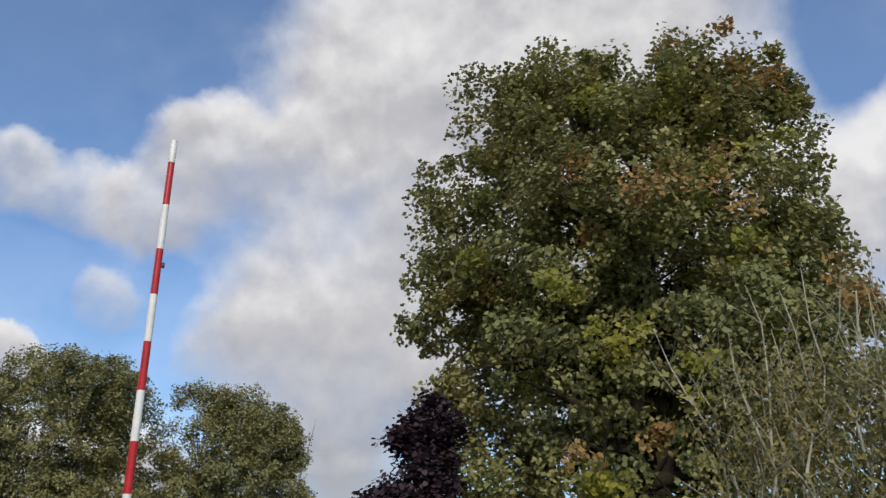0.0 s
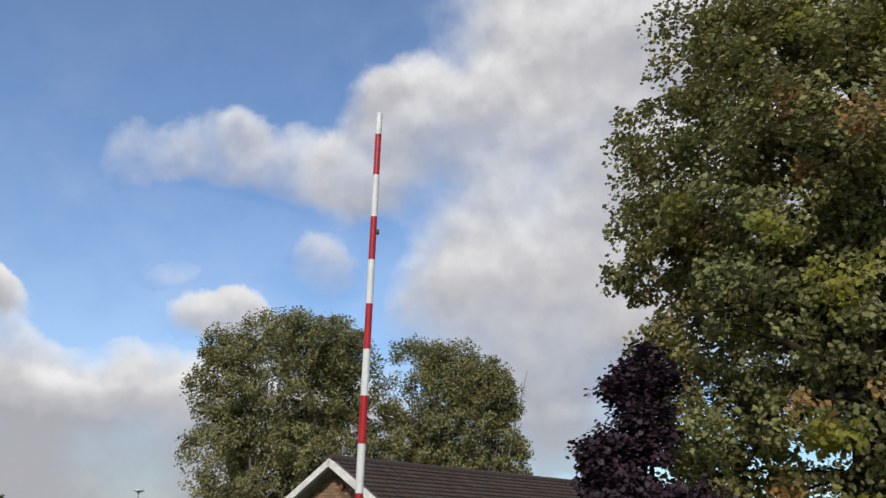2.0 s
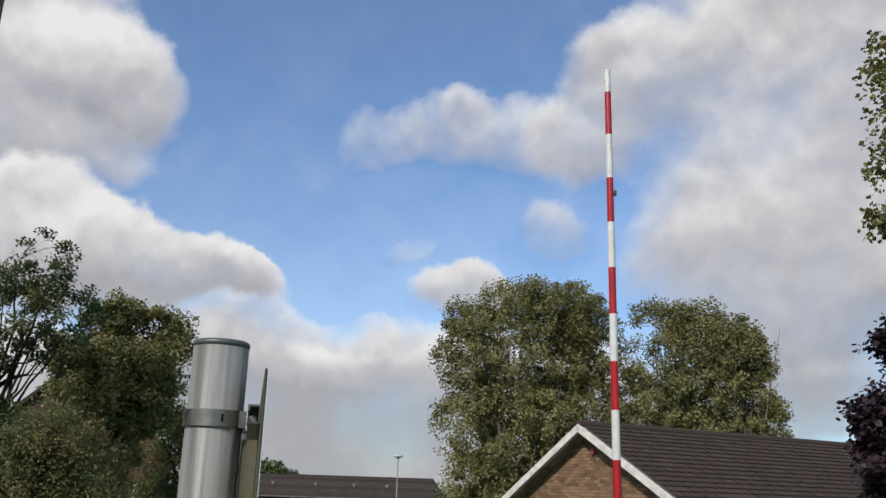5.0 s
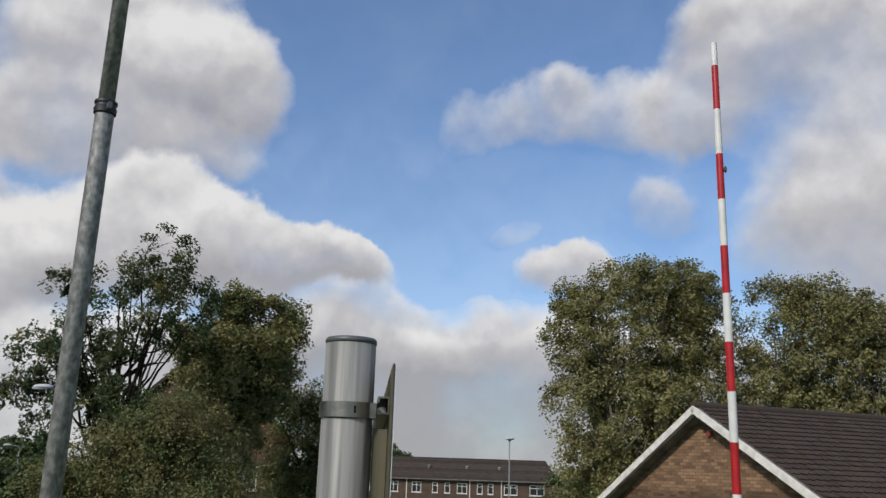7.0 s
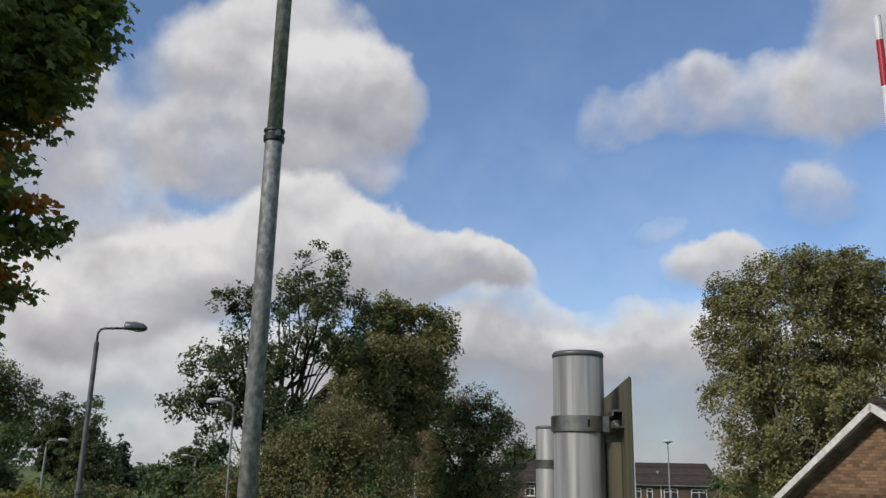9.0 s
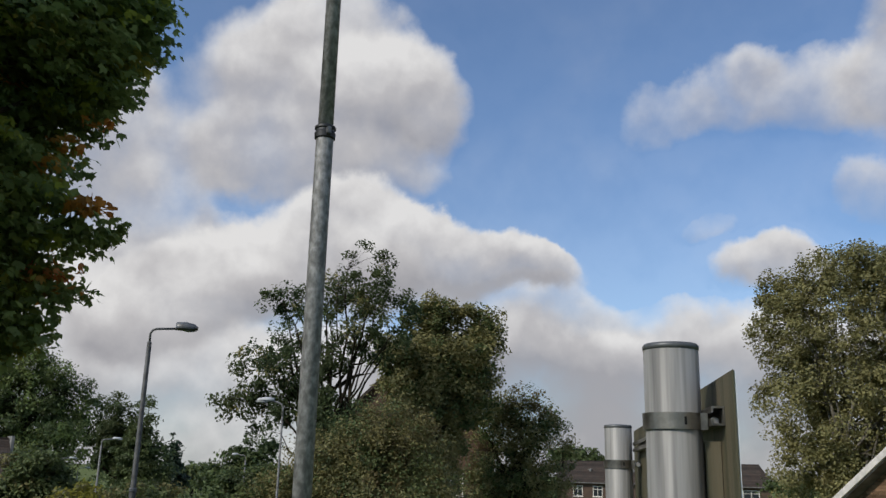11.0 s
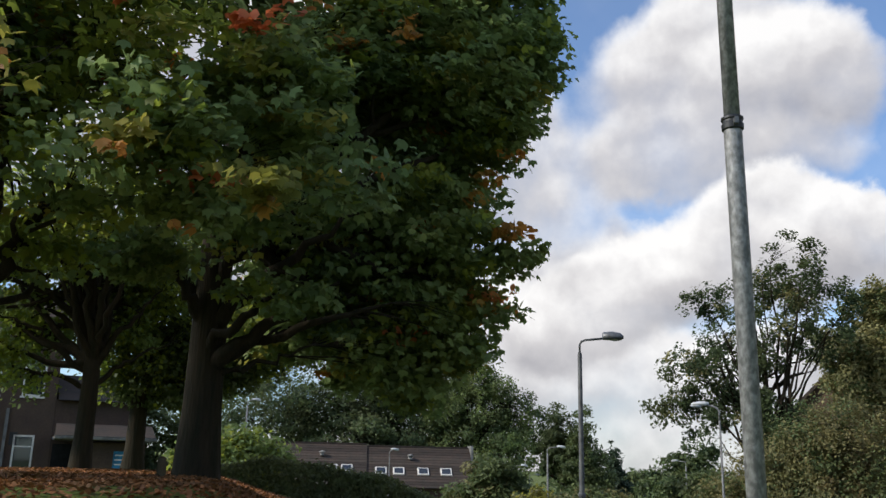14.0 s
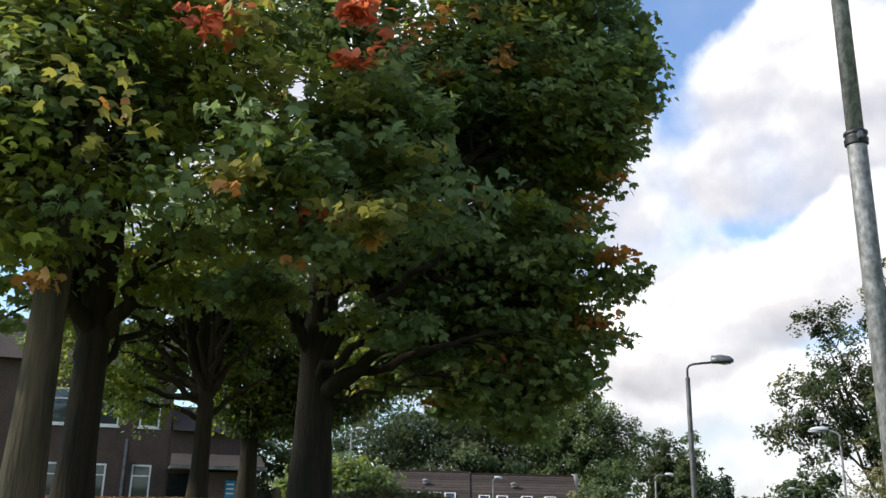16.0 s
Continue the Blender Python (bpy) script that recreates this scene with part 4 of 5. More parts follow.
planted("young_maple", 115, 16.5, [(116, 13, 7, 4, 1.5), (119.8, 6.6, 3.4, 2.0, 0.8), (114, 11.5, 4.5, 3, 1.8), (111.5, 10, 4, 4, 1.2), (121.5, 11.5, 4.5, 4, 0.6), (118.8, 4.4, 1.8, 1.0, 0.2), (112, 14.5, 6, 4), (121.2, 6.4, 2.4, 1.8), (118.5, 8.6, 2.4, 2.0, 1.4), (123.5, 9, 3, 3), (117, 16, 6, 3)],
        "smaller maple with many upright limbs and sunlit leaves", 34,
        boughs=[(111.4, 10.5, 0, 5.2, 0.075), (113.2, 13, -0.6, 5.8, 0.07), (114.6, 15, -0.4, 6.2, 0.09), (116.0, 15, 0.2, 6.4, 0.07), (117.2, 14, -0.4, 5.8, 0.08), (118.8, 12.5, -0.3, 5.4, 0.07), (120.8, 8.4, 0.2, 4.8, 0.07), (121.6, 5.6, 0.4, 4.2, 0.055), (110.6, 7.2, 0.3, 4.4, 0.055), (115.4, 13.0, 1.0, 6.0, 0.06)],
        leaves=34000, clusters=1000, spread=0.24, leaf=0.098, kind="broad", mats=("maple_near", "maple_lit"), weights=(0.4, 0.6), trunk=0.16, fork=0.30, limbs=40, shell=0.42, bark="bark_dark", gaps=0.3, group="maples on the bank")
planted("young_maple", 112, 19, [(111, 9, 5.0, 4), (109.5, 5, 3.5, 2.0), (113.5, 7, 4, 2.6), (106, 8, 4, 4), (107.2, 5.0, 2.6, 1.8), (112.4, 4.6, 2.2, 1.4), (104.5, 6.5, 3, 2)],
        "smaller maple beyond the bank with pale green leaves", 35,
        leaves=38000, clusters=800, spread=0.26, leaf=0.10, kind="broad", mats=("dark_green", "maple_lit"), weights=(0.75, 0.25), trunk=0.19, fork=0.3, limbs=26, shell=0.42, bark="bark_dark", gaps=0.14, group="maples on the bank")
planted("roadside_shrub", 109.5, 46, [(109.6, 1.6, 2.6, 2.6), (112.2, 1.2, 1.8, 2.0), (107.5, 1.8, 2.2, 2.4), (110, -0.8, 4, 2.0)],
        "dark shrubs beside the brick block", 37, leaves=14000, clusters=280, spread=0.42, leaf=0.24, kind="oval", mats=("dark_green", "ash"), weights=(0.8, 0.2), trunk=0.08, limbs=8, category="bush", bark="bark_dark", group="roadside shrubs")
planted("laurel_bush", 106.3, 30, [(105.8, 0.8, 2.6, 1.5), (108, 0.2, 2, 1.3), (103.9, 0.2, 1.6, 1.2), (106, -0.8, 3.4, 1.2)],
        "rounded green bush beyond the bank", 36, leaves=11000, clusters=220, spread=0.3, leaf=0.2, kind="oval", mats=("maple_near", "maple_lit"), weights=(0.6, 0.4), trunk=0.08, limbs=8, category="bush", bark="bark_dark")


# ---- bare shrub by the maple ----
def bare_shrub(bearing_deg, r, label, seed):
    rng = np.random.default_rng(seed)
    x, y = spot(bearing_deg, r)
    z0 = ground_z(x, y)
    top = thing("bare_shrub", x, y, z0, 0, label, "shrub")
    chains, tips = [], []
    right = Vector((math.cos(radians(bearing_deg)), math.sin(radians(bearing_deg)), 0))
    for i in range(30):
        s = -1.5 + 3.0 * (i + 0.5) / 30 + rng.normal() * 0.1
        h = 5.2 * (0.72 + 0.33 * rng.random()) * (1 - 0.10 * abs(s))
        foot = right * s * 0.35 + Vector((rng.normal() * 0.2, rng.normal() * 0.2, -0.1))
        head = right * (s * 0.95 + rng.normal() * 0.2) + Vector((rng.normal() * 0.3, rng.normal() * 0.3, h))
        pts = bend(foot, head, 0.15, 9, rng, 0.06)
        w = 0.056 if i % 7 == 3 else 0.03
        radii = [w * (1 - 0.86 * k / 9) for k in range(10)]
        wood("stem", [(pts, radii, 6)], "bark_pale", top)
        for k in range(3, 9):
            for _ in range(3):
                d = Vector((rng.normal() * 0.5, rng.normal() * 0.5, 0.5 + 0.4 * rng.random())).normalized()
                ln = 0.35 + 0.7 * rng.random()
                e = pts[k] + d * ln
                chains.append((bend(pts[k], e, -0.04, 3, rng, 0.03), [radii[k] * 0.55, radii[k] * 0.4, radii[k] * 0.3, 0.0015], 4))
                tips.append((pts[k], e))
    twigs = wood("twig_work", chains, "bark_pale", top)
    twigs["kind"] = "stuff"
    pos, nrm = [], []
    for a, b in tips:
        for _ in range(34):
            t = rng.random()
            p = a.lerp(b, t) + Vector(rng.normal(size=3)) * 0.11
            if p.z < 4.3 - 0.25 * abs(p.dot(right) + 0.6) + 0.35 * rng.random():
                pos.append(tuple(p))
    pos = np.array(pos)
    ob = new("leaf_sprays", leaf_mesh("leaf_sprays", pos, rng.normal(size=pos.shape) + (0, 0, 0.4), 0.058 * (0.6 + 0.8 * rng.random(len(pos))), "oval", "shrub", rng))
    ob.parent, ob["kind"], ob["label"] = top, "stuff", "thin olive-brown leaflets"


bare_shrub(-10.5, 9.5, "half-bare shrub with pale upright stems and thin leaflets", 41)


# ---- street furniture ----
def barrier():
    """Raised car-park barrier: cabinet, hinge and a striped arm."""
    x, y = spot(33.6, 9.6)
    g = ground_z(x, y)
    top = thing("car_park_barrier", x, y, g, 34.0, "raised car park barrier arm with red and white stripes", "barrier")
    part("cabinet", boxed(-0.17, 0.17, -0.15, 0.15, 0, 1.0, bevel=0.02), "white_paint", top, "white steel cabinet")
    hinge = Vector((0, -0.2, 0.92))
    part("hinge", lathe([(0.09, -0.08), (0.09, 0.08)], 20, m=Matrix.Translation(hinge) @ Matrix.Rotation(radians(90), 4, "X")), "black", top)
    tip_z = 1.6 + 9.05 * math.tan(radians(27.55)) - g
    tip = Vector((0.0, -0.55, tip_z))
    axis = tip - hinge
    length = axis.length
    cuts = [length, length - 0.27]
    while cuts[-1] > 0.3:
        cuts.append(cuts[-1] - 0.507)
    cuts[-1] = 0.0
    arm = new("arm")
    arm.parent = top
    for i, (hi, lo) in enumerate(zip(cuts, cuts[1:])):
        r = lambda s: 0.046 - 0.011 * s / length
        a, b = hinge + axis * (lo / length), hinge + axis * (hi / length)
        part("white_band" if i % 2 == 0 else "red_band", tube_bm([a, b], [r(lo), r(hi)], 20), "white_arm" if i % 2 == 0 else "red_arm", arm, smooth=False)
    p = hinge + axis * ((length - 0.27 - 0.507 * 2.35) / length)
    part("reflector", boxed(p.x + 0.035, p.x + 0.07, p.y - 0.03, p.y + 0.03, p.z - 0.03, p.z + 0.03, bevel=0.01), "black", arm, "small black stud")


barrier()


def shell_arc(bm, r0, r1, a0, a1, z0, z1, n=28):
    """A curved strap of a round band."""
    ring = []
    for k in range(n + 1):
        a = radians(a0 + (a1 - a0) * k / n)
        c, s = math.cos(a), math.sin(a)
        ring.append([bm.verts.new(v) for v in ((r0 * c, r0 * s, z0), (r1 * c, r1 * s, z0), (r1 * c, r1 * s, z1), (r0 * c, r0 * s, z1))])
    for p, q in zip(ring, ring[1:]):
        for k in range(4):
            bm.faces.new((p[k], p[(k + 1) % 4], q[(k + 1) % 4], q[k]))
    bm.faces.new(ring[0][::-1])
    bm.faces.new(ring[-1])
    return bm


def road_sign():
    """A sign plate seen from behind on two tubular posts: local +x runs from the near post to the far one, the plate on -y."""
    p1, p2 = Vector((-1.13, 0.48)), Vector((-2.13, 1.14))
    d = p2 - p1
    turn = math.degrees(math.atan2(d.y, d.x))
    g = ground_z(*p1) - 0.02
    top = thing("road_sign", p1.x, p1.y, g, turn, "two-post road sign seen from behind, grey galvanised steel", "sign")
    gap = d.length
    R = 0.0358
    face = R + 0.022
    for off, h in ((0.0, 1.795 - g), (gap, 1.755 - g)):
        post = part("post", lathe([(R, -0.3), (R, h - 0.004), (R - 0.003, h - 0.001), (R - 0.006, h)], 48, m=Matrix.Translation((off, 0, 0))), "zinc", top, "galvanised steel tube")
        for poly in post.data.polygons:
            poly.use_smooth = abs(poly.normal.z) < 0.5
        part("post_cap", lathe([(R + 0.0006, h - 0.004), (R + 0.0010, h + 0.001), (R - 0.001, h + 0.004), (R - 0.012, h + 0.005)], 48, m=Matrix.Translation((off, 0, 0))), "lamp_grey", post, "grey plastic cap", smooth=True)
        zc = h - 0.097
        clamp = part("clamp", shell_arc(bmesh.new(), R + 0.0004, R + 0.0034, -68, 248, zc - 0.0105, zc + 0.0105, 60), "clamp", top, "stainless steel post clamp")
        clamp.location = (off, 0, 0)
        lug = boxed(-0.024, -0.021, -R - 0.004, -R + 0.016, -0.0105, 0.0105)
        box(lug, 0.021, 0.024, -R - 0.004, -R + 0.016, -0.0105, 0.0105)
        box(lug, -0.021, 0.021, -R - 0.004, -R - 0.001, -0.0105, 0.0105)
        ob = part("bracket", lug, "clamp", clamp)
        ob.location = (0, 0, zc)
        bolt = lathe([(0.006, -0.028), (0.006, 0.028)], 6, m=Matrix.Translation((0, -R - 0.012, zc)) @ Matrix.Rotation(radians(90), 4, "Y"))
        part("bolt", bolt, "zinc", clamp)
        slot = boxed(-0.0016, 0.0016, 0, 0.0008, -0.005, 0.005)
        s = part("slot", slot, "dark_void", clamp)
        a = radians(196)
        s.matrix_basis = Matrix.Translation(((R + 0.0030) * math.cos(a), (R + 0.0030) * math.sin(a), zc)) @ Matrix.Rotation(a - radians(90), 4, "Z")
    t = 1.81 - g - 0.055
    plate = part("plate", boxed(-0.105, gap + 0.22, -face - 0.003, -face, 0.75, t, bevel=0.001), "plate_back", top, "dark weathered aluminium back of the sign")
    part("plate_face", boxed(-0.103, gap + 0.218, -face - 0.0045, -face - 0.0032, 0.752, t - 0.002), "plate_face", plate, "white front face of the sign")
    zr = 1.801 - g - 0.097
    rail = boxed(-0.045, gap + 0.05, -face + 0.0005, -face + 0.0165, zr - 0.012, zr - 0.0095)
    box(rail, -0.045, gap + 0.05, -face + 0.0005, -face + 0.0165, zr + 0.0095, zr + 0.012)
    box(rail, -0.045, gap + 0.05, -face + 0.0005, -face + 0.0025, zr - 0.0094, zr + 0.0094)
    box(rail, -0.045, gap + 0.05, -face + 0.0142, -face + 0.0165, zr - 0.0094, zr - 0.004)
    box(rail, -0.045, gap + 0.05, -face + 0.0142, -face + 0.0165, zr + 0.004, zr + 0.0094)
    part("rail", rail, "clamp", top, "aluminium channel on the sign back")
    # added strip in place of the shadow between post and plate
    shade_box = boxed(-0.01, 0.012, -face + 0.001, -R - 0.001, 0.8, zr - 0.03)
    part("shade_strip", shade_box, "plate_back", top, "added dark strip standing for the shade behind the post")


road_sign()


def tall_pole():
    x, y = -4.60, 1.02
    g = ground_z(x, y)
    top = thing("steel_pole", x, y, g, 0, "tall weathered galvanised steel pole with a joint collar", "pole")
    h = 7.0 - g
    zc = 3.46 - g
    part("lower_tube", lathe([(0.050, -0.3), (0.049, zc - 0.02), (0.049, zc)], 32), "zinc_dull", top, smooth=True)
    part("upper_tube", lathe([(0.0435, zc - 0.02), (0.0415, h)], 32), "zinc_dull", top, smooth=True)
    part("collar", lathe([(0.049, zc - 0.045), (0.058, zc - 0.038), (0.060, zc - 0.01), (0.054, zc), (0.054, zc + 0.012), (0.060, zc + 0.018), (0.060, zc + 0.03), (0.044, zc + 0.04)], 32), "black", top, "dark clamped collar")
    part("collar_bolt", boxed(0.05, 0.085, -0.012, 0.012, zc - 0.03, zc + 0.01, bevel=0.004), "lamp_grey", top)


tall_pole()


def street_lamp(bearing_deg, r, rise, arm, toward, label, big=False, slim=1.0):
    """Column, bent arm and lantern. rise: height angle of the arm; arm: reach in metres; toward: -1 or 1 along the view's right."""
    x, y = spot(bearing_deg, r)
    g = ground_z(x, y)
    top = thing("street_lamp", x, y, g, bearing_deg, label, "street lamp", "street lamps")
    h = 1.6 + r * math.tan(radians(rise)) - g
    w = (0.068 if big else 0.055) * slim
    step = h * 0.42
    part("column", lathe([(w * 1.1, -0.2), (w * 1.1, step), (w * 0.95, step + 0.05), (w * 0.78, h - 0.35), (w * 0.5, h - 0.3)], 20), "column_grey" if big else "zinc_dull", top, smooth=True)
    part("column_joint", lathe([(w * 1.1, step - 0.04), (w * 1.3, step - 0.02), (w * 1.3, step + 0.04), (w * 1.0, step + 0.06)], 20), "lamp_grey", top)
    s = toward
    bendp = [(0, 0, h - 0.35), (0, 0, h - 0.12), (0.05 * s, 0, h - 0.035), (0.14 * s, 0, h), (arm * s, 0, h + 0.04)]
    part("arm", tube_bm(bendp, [0.028] * 5, 10), "column_grey" if big else "zinc_dull", top, smooth=True)
    L = 0.52 if big else 0.45
    bm = bmesh.new()
    prof = [(0, 0.05, 0.06), (0.12, 0.09, 0.085), (0.28, 0.10, 0.08), (0.40, 0.08, 0.055), (L, 0.04, 0.02)]
    if big:
        prof = [(0, 0.10, 0.11), (0.02, 0.13, 0.15), (0.24, 0.16, 0.17), (0.44, 0.15, 0.13), (L, 0.10, 0.06)]
    rings = []
    for px, pw, ph in prof:
        ring = []
        for k in range(12):
            a = 2 * math.pi * k / 12
            zz = math.sin(a)
            ring.append(bm.verts.new(((arm - 0.06 + px) * s, pw * math.cos(a), h + 0.05 + (ph * zz if zz > 0 else 0.3 * ph * zz))))
        rings.append(ring)
    for p, q in zip(rings, rings[1:]):
        for k in range(12):
            bm.faces.new((p[k], p[(k + 1) % 12], q[(k + 1) % 12], q[k]))
    bm.faces.new(rings[0][::-1])
    bm.faces.new(rings[-1])
    head = part("lantern", bm, "lamp_grey" if big else "lamp_white", top, "grey lantern hood" if big else "pale lantern hood", smooth=True)
    lens = lathe([(0.02, -0.055), (0.075, -0.035), (0.085, 0.0)], 20, m=Matrix.Translation(((arm + 0.26) * s, 0, h + 0.03)) @ Matrix.Diagonal((1.9, 1, 1, 1)))
    part("lens", lens, "lamp_lens", head, "clear bowl", smooth=True)


street_lamp(83.65, 21.5, 8.35, 0.62, 1, "grey steel street lamp with a curved arm", big=True)
street_lamp(75.0, 23.5, 4.1, 0.3, -1, "grey street lamp leaning over the road", slim=0.6)
street_lamp(85.75, 47, 1.4, 0.55, 1, "pale street lamp farther along the road")
street_lamp(87.9, 62, 0.2, 0.55, 1, "pale street lamp farther along the road")
street_lamp(86.9, 78, -0.35, 0.55, 1, "pale street lamp farther along the road")
street_lamp(77.1, 62, 0.7, 0.55, -1, "pale street lamp farther along the road")
street_lamp(78.35, 80, 0.25, 0.55, -1, "pale street lamp farther along the road")
street_lamp(96.0, 50, 1.0, 0.12, 1, slim=0.7, label="short pale street lamp in front of the terrace")
street_lamp(105.3, 48, 3.9, 0.3, 1, "pale street lamp beyond the bank")


def post_top_lamp(bearing_deg, r, rise, label):
    x, y = spot(bearing_deg, r)
    g = ground_z(x, y)
    top = thing("post_top_lamp", x, y, g, bearing_deg, label, "street lamp", "street lamps")
    h = 1.6 + r * math.tan(radians(rise)) - g
    part("column", lathe([(0.08, -0.2), (0.08, 1.2), (0.05, 1.3), (0.04, h - 0.1)], 16), "zinc_dull", top, smooth=True)
    head = part("lantern", lathe([(0.05, h - 0.14), (0.12, h - 0.1), (0.27, h - 0.06), (0.36, h), (0.33, h + 0.05), (0.2, h + 0.10), (0.02, h + 0.13)], 24), "lamp_white", top, "white domed lantern", smooth=True)
    part("lens", lathe([(0.02, h - 0.16), (0.1, h - 0.145), (0.12, h - 0.11)], 20), "lamp_lens", head)


post_top_lamp(47.15, 62, 2.25, "white post-top lamp in front of the houses")


def timber_post():
    x, y = spot(110.4, 11.0)
    g = ground_z(x, y)
    top = thing("timber_post", x, y, g, 20, "short weathered timber post at the foot of a maple", "post")
    h = 1.6 + 11.0 * math.tan(radians(0.0)) - g
    part("shaft", boxed(-0.065, 0.065, -0.055, 0.055, -0.2, h, bevel=0.012), "bark", top)
    part("chamfered_top", lathe([(0.075, h - 0.002), (0.062, h + 0.03), (0.01, h + 0.045)], 4, m=Matrix.Rotation(radians(45), 4, "Z")), "bark", top, "weathered grey end grain")


timber_post()


# ---- houses ----
def window(parent, x, z, w, h, y, bars=1, name="window", sill=True):
    """A white framed window: x, z of its lower middle, standing proud of a wall face at y (outside is -y)."""
    bm = bmesh.new()
    f = 0.07
    box(bm, x - w / 2, x - w / 2 + f, y - 0.03, y + 0.05, z, z + h)
    box(bm, x + w / 2 - f, x + w / 2, y - 0.03, y + 0.05, z, z + h)
    box(bm, x - w / 2 + f, x + w / 2 - f, y - 0.03, y + 0.05, z, z + f)
    box(bm, x - w / 2 + f, x + w / 2 - f, y - 0.03, y + 0.05, z + h - f, z + h)
    for k in range(1, bars + 1):
        bx = x - w / 2 + w * k / (bars + 1)
        box(bm, bx - 0.03, bx + 0.03, y - 0.025, y + 0.05, z + f, z + h - f)
    box(bm, x - w / 2 + f, x + w / 2 - f, y - 0.024, y + 0.05, z + h * 0.68, z + h * 0.68 + 0.05)
    win = part(name, bm, "white_paint", parent, "white window frame")
    part("pane", boxed(x - w / 2 + f * 0.5, x + w / 2 - f * 0.5, y - 0.012, y - 0.004, z + f * 0.5, z + h - f * 0.5), "pane", win, "dark glass")
    if sill:
        part("sill", boxed(x - w / 2 - 0.06, x + w / 2 + 0.06, y - 0.09, y + 0.02, z - 0.07, z - 0.004), "white_paint", win)
    return win


def prism(x0, x1, half, z0, z1, y0):
    """A solid gable roof or wall head along x: eaves at y0 - half and y0 + half."""
    bm = bmesh.new()
    a = [bm.verts.new((x, y, z)) for x in (x0, x1) for y, z in ((y0 - half, z0), (y0, z1), (y0 + half, z0))]
    bm.faces.new((a[0], a[2], a[1]))
    bm.faces.new((a[3], a[4], a[5]))
    bm.faces.new((a[0], a[1], a[4], a[3]))
    bm.faces.new((a[1], a[2], a[5], a[4]))
    bm.faces.new((a[0], a[3], a[5], a[2]))
    return bm


def tile_rows(parent, x0, x1, y_eave, z_eave, y_ridge, z_ridge, rows, mat):
    """Roof courses, each a thin slab lapping over the one below it."""
    verts, faces = [], []
    for i in range(rows):
        a, b = i / rows, (i + 1.12) / rows
        b = min(b, 1.0)
        lift = 0.018
        pts = [(x0, a, lift + 0.018), (x1, a, lift + 0.018), (x1, b, lift * 0.4), (x0, b, lift * 0.4), (x0, a, -0.02), (x1, a, -0.02)]
        n = len(verts)
        for px, t, up in pts:
            verts.append((px, y_eave + (y_ridge - y_eave) * t, z_eave + (z_ridge - z_eave) * t + up))
        faces += [(n, n + 1, n + 2, n + 3), (n + 4, n + 5, n + 1, n)]
    me = bpy.data.meshes.new("roof_covering")
    me.from_pydata(verts, [], faces)
    me.materials.append(M[mat])
    ob = new("roof_covering", me)
    ob.parent = parent
    ob["kind"] = "stuff"
    return ob


def vent(parent, x, y, z):
    part("roof_vent", lathe([(0.16, 0), (0.13, 0.18), (0.24, 0.2), (0.24, 0.28), (0.05, 0.36)], 10, m=Matrix.Translation((x, y, z))), "concrete", parent, "pale roof vent")


def far_houses():
    """Two-storey brick terrace beyond the junction, its long side to the street."""
    R = 115.0
    x, y = spot(50.6, R)
    base = -4.6
    top = thing("terraced_house", x, y, base, 50.6, "two-storey brown brick terrace with white windows", "house")
    L, dep = 13.0, 4.2
    eave, ridge = 0.75 - base, 3.5 - base
    part("wall", boxed(-L, L, 0, 2 * dep, -1, eave), "brick_far", top)
    roof = part("roof", prism(-L - 0.3, L - 0.9, dep + 0.4, eave - 0.05, ridge, dep), "tile_far", top, "dark brown tiled roof")
    tile_rows(roof, -L - 0.3, L - 0.9, -0.45, eave - 0.02, dep, ridge, 16, "tile_far")
    hip = bmesh.new()
    v = [hip.verts.new(p) for p in ((L - 0.9, -0.4, eave - 0.05), (L + 0.5, -0.4, eave - 0.05), (L + 0.5, 2 * dep + 0.4, eave - 0.05), (L - 0.9, 2 * dep + 0.4, eave - 0.05), (L - 0.9, dep, ridge))]
    for f in ((0, 1, 4), (1, 2, 4), (2, 3, 4), (3, 2, 1, 0), (0, 4, 3)):
        hip.faces.new([v[i] for i in f])
    part("hip_end", hip, "tile_far", roof)
    part("gutter", boxed(-L, L, -0.55, -0.41, eave - 0.12, eave - 0.02), "soffit", top, "grey gutter")
    for wx, ww in ((-10.5, 1.2), (-8, 1.2), (-5.0, 1.2), (-2.6, 0.7), (-1.0, 0.7), (0.9, 1.3), (3.2, 0.7), (4.6, 0.7), (7.2, 1.7), (10.6, 1.9)):
        window(top, wx, eave - 1.75, ww, 1.3, 0, bars=1 if ww > 1 else 0)
    for wx in (-11, -8, -4.5, -1, 3, 7):
        window(top, wx, eave - 4.4, 1.5, 1.2, 0)
    for px in (-6.3, 6.0, 1.9):
        part("downpipe", boxed(px - 0.05, px + 0.05, -0.1, -0.004, 0, eave - 0.1), "white_paint", top)
    for vx in (-9, -3.5, 1.5, 5.8):
        vent(top, vx, dep * 0.45, eave + (ridge - eave) * 0.5)


far_houses()


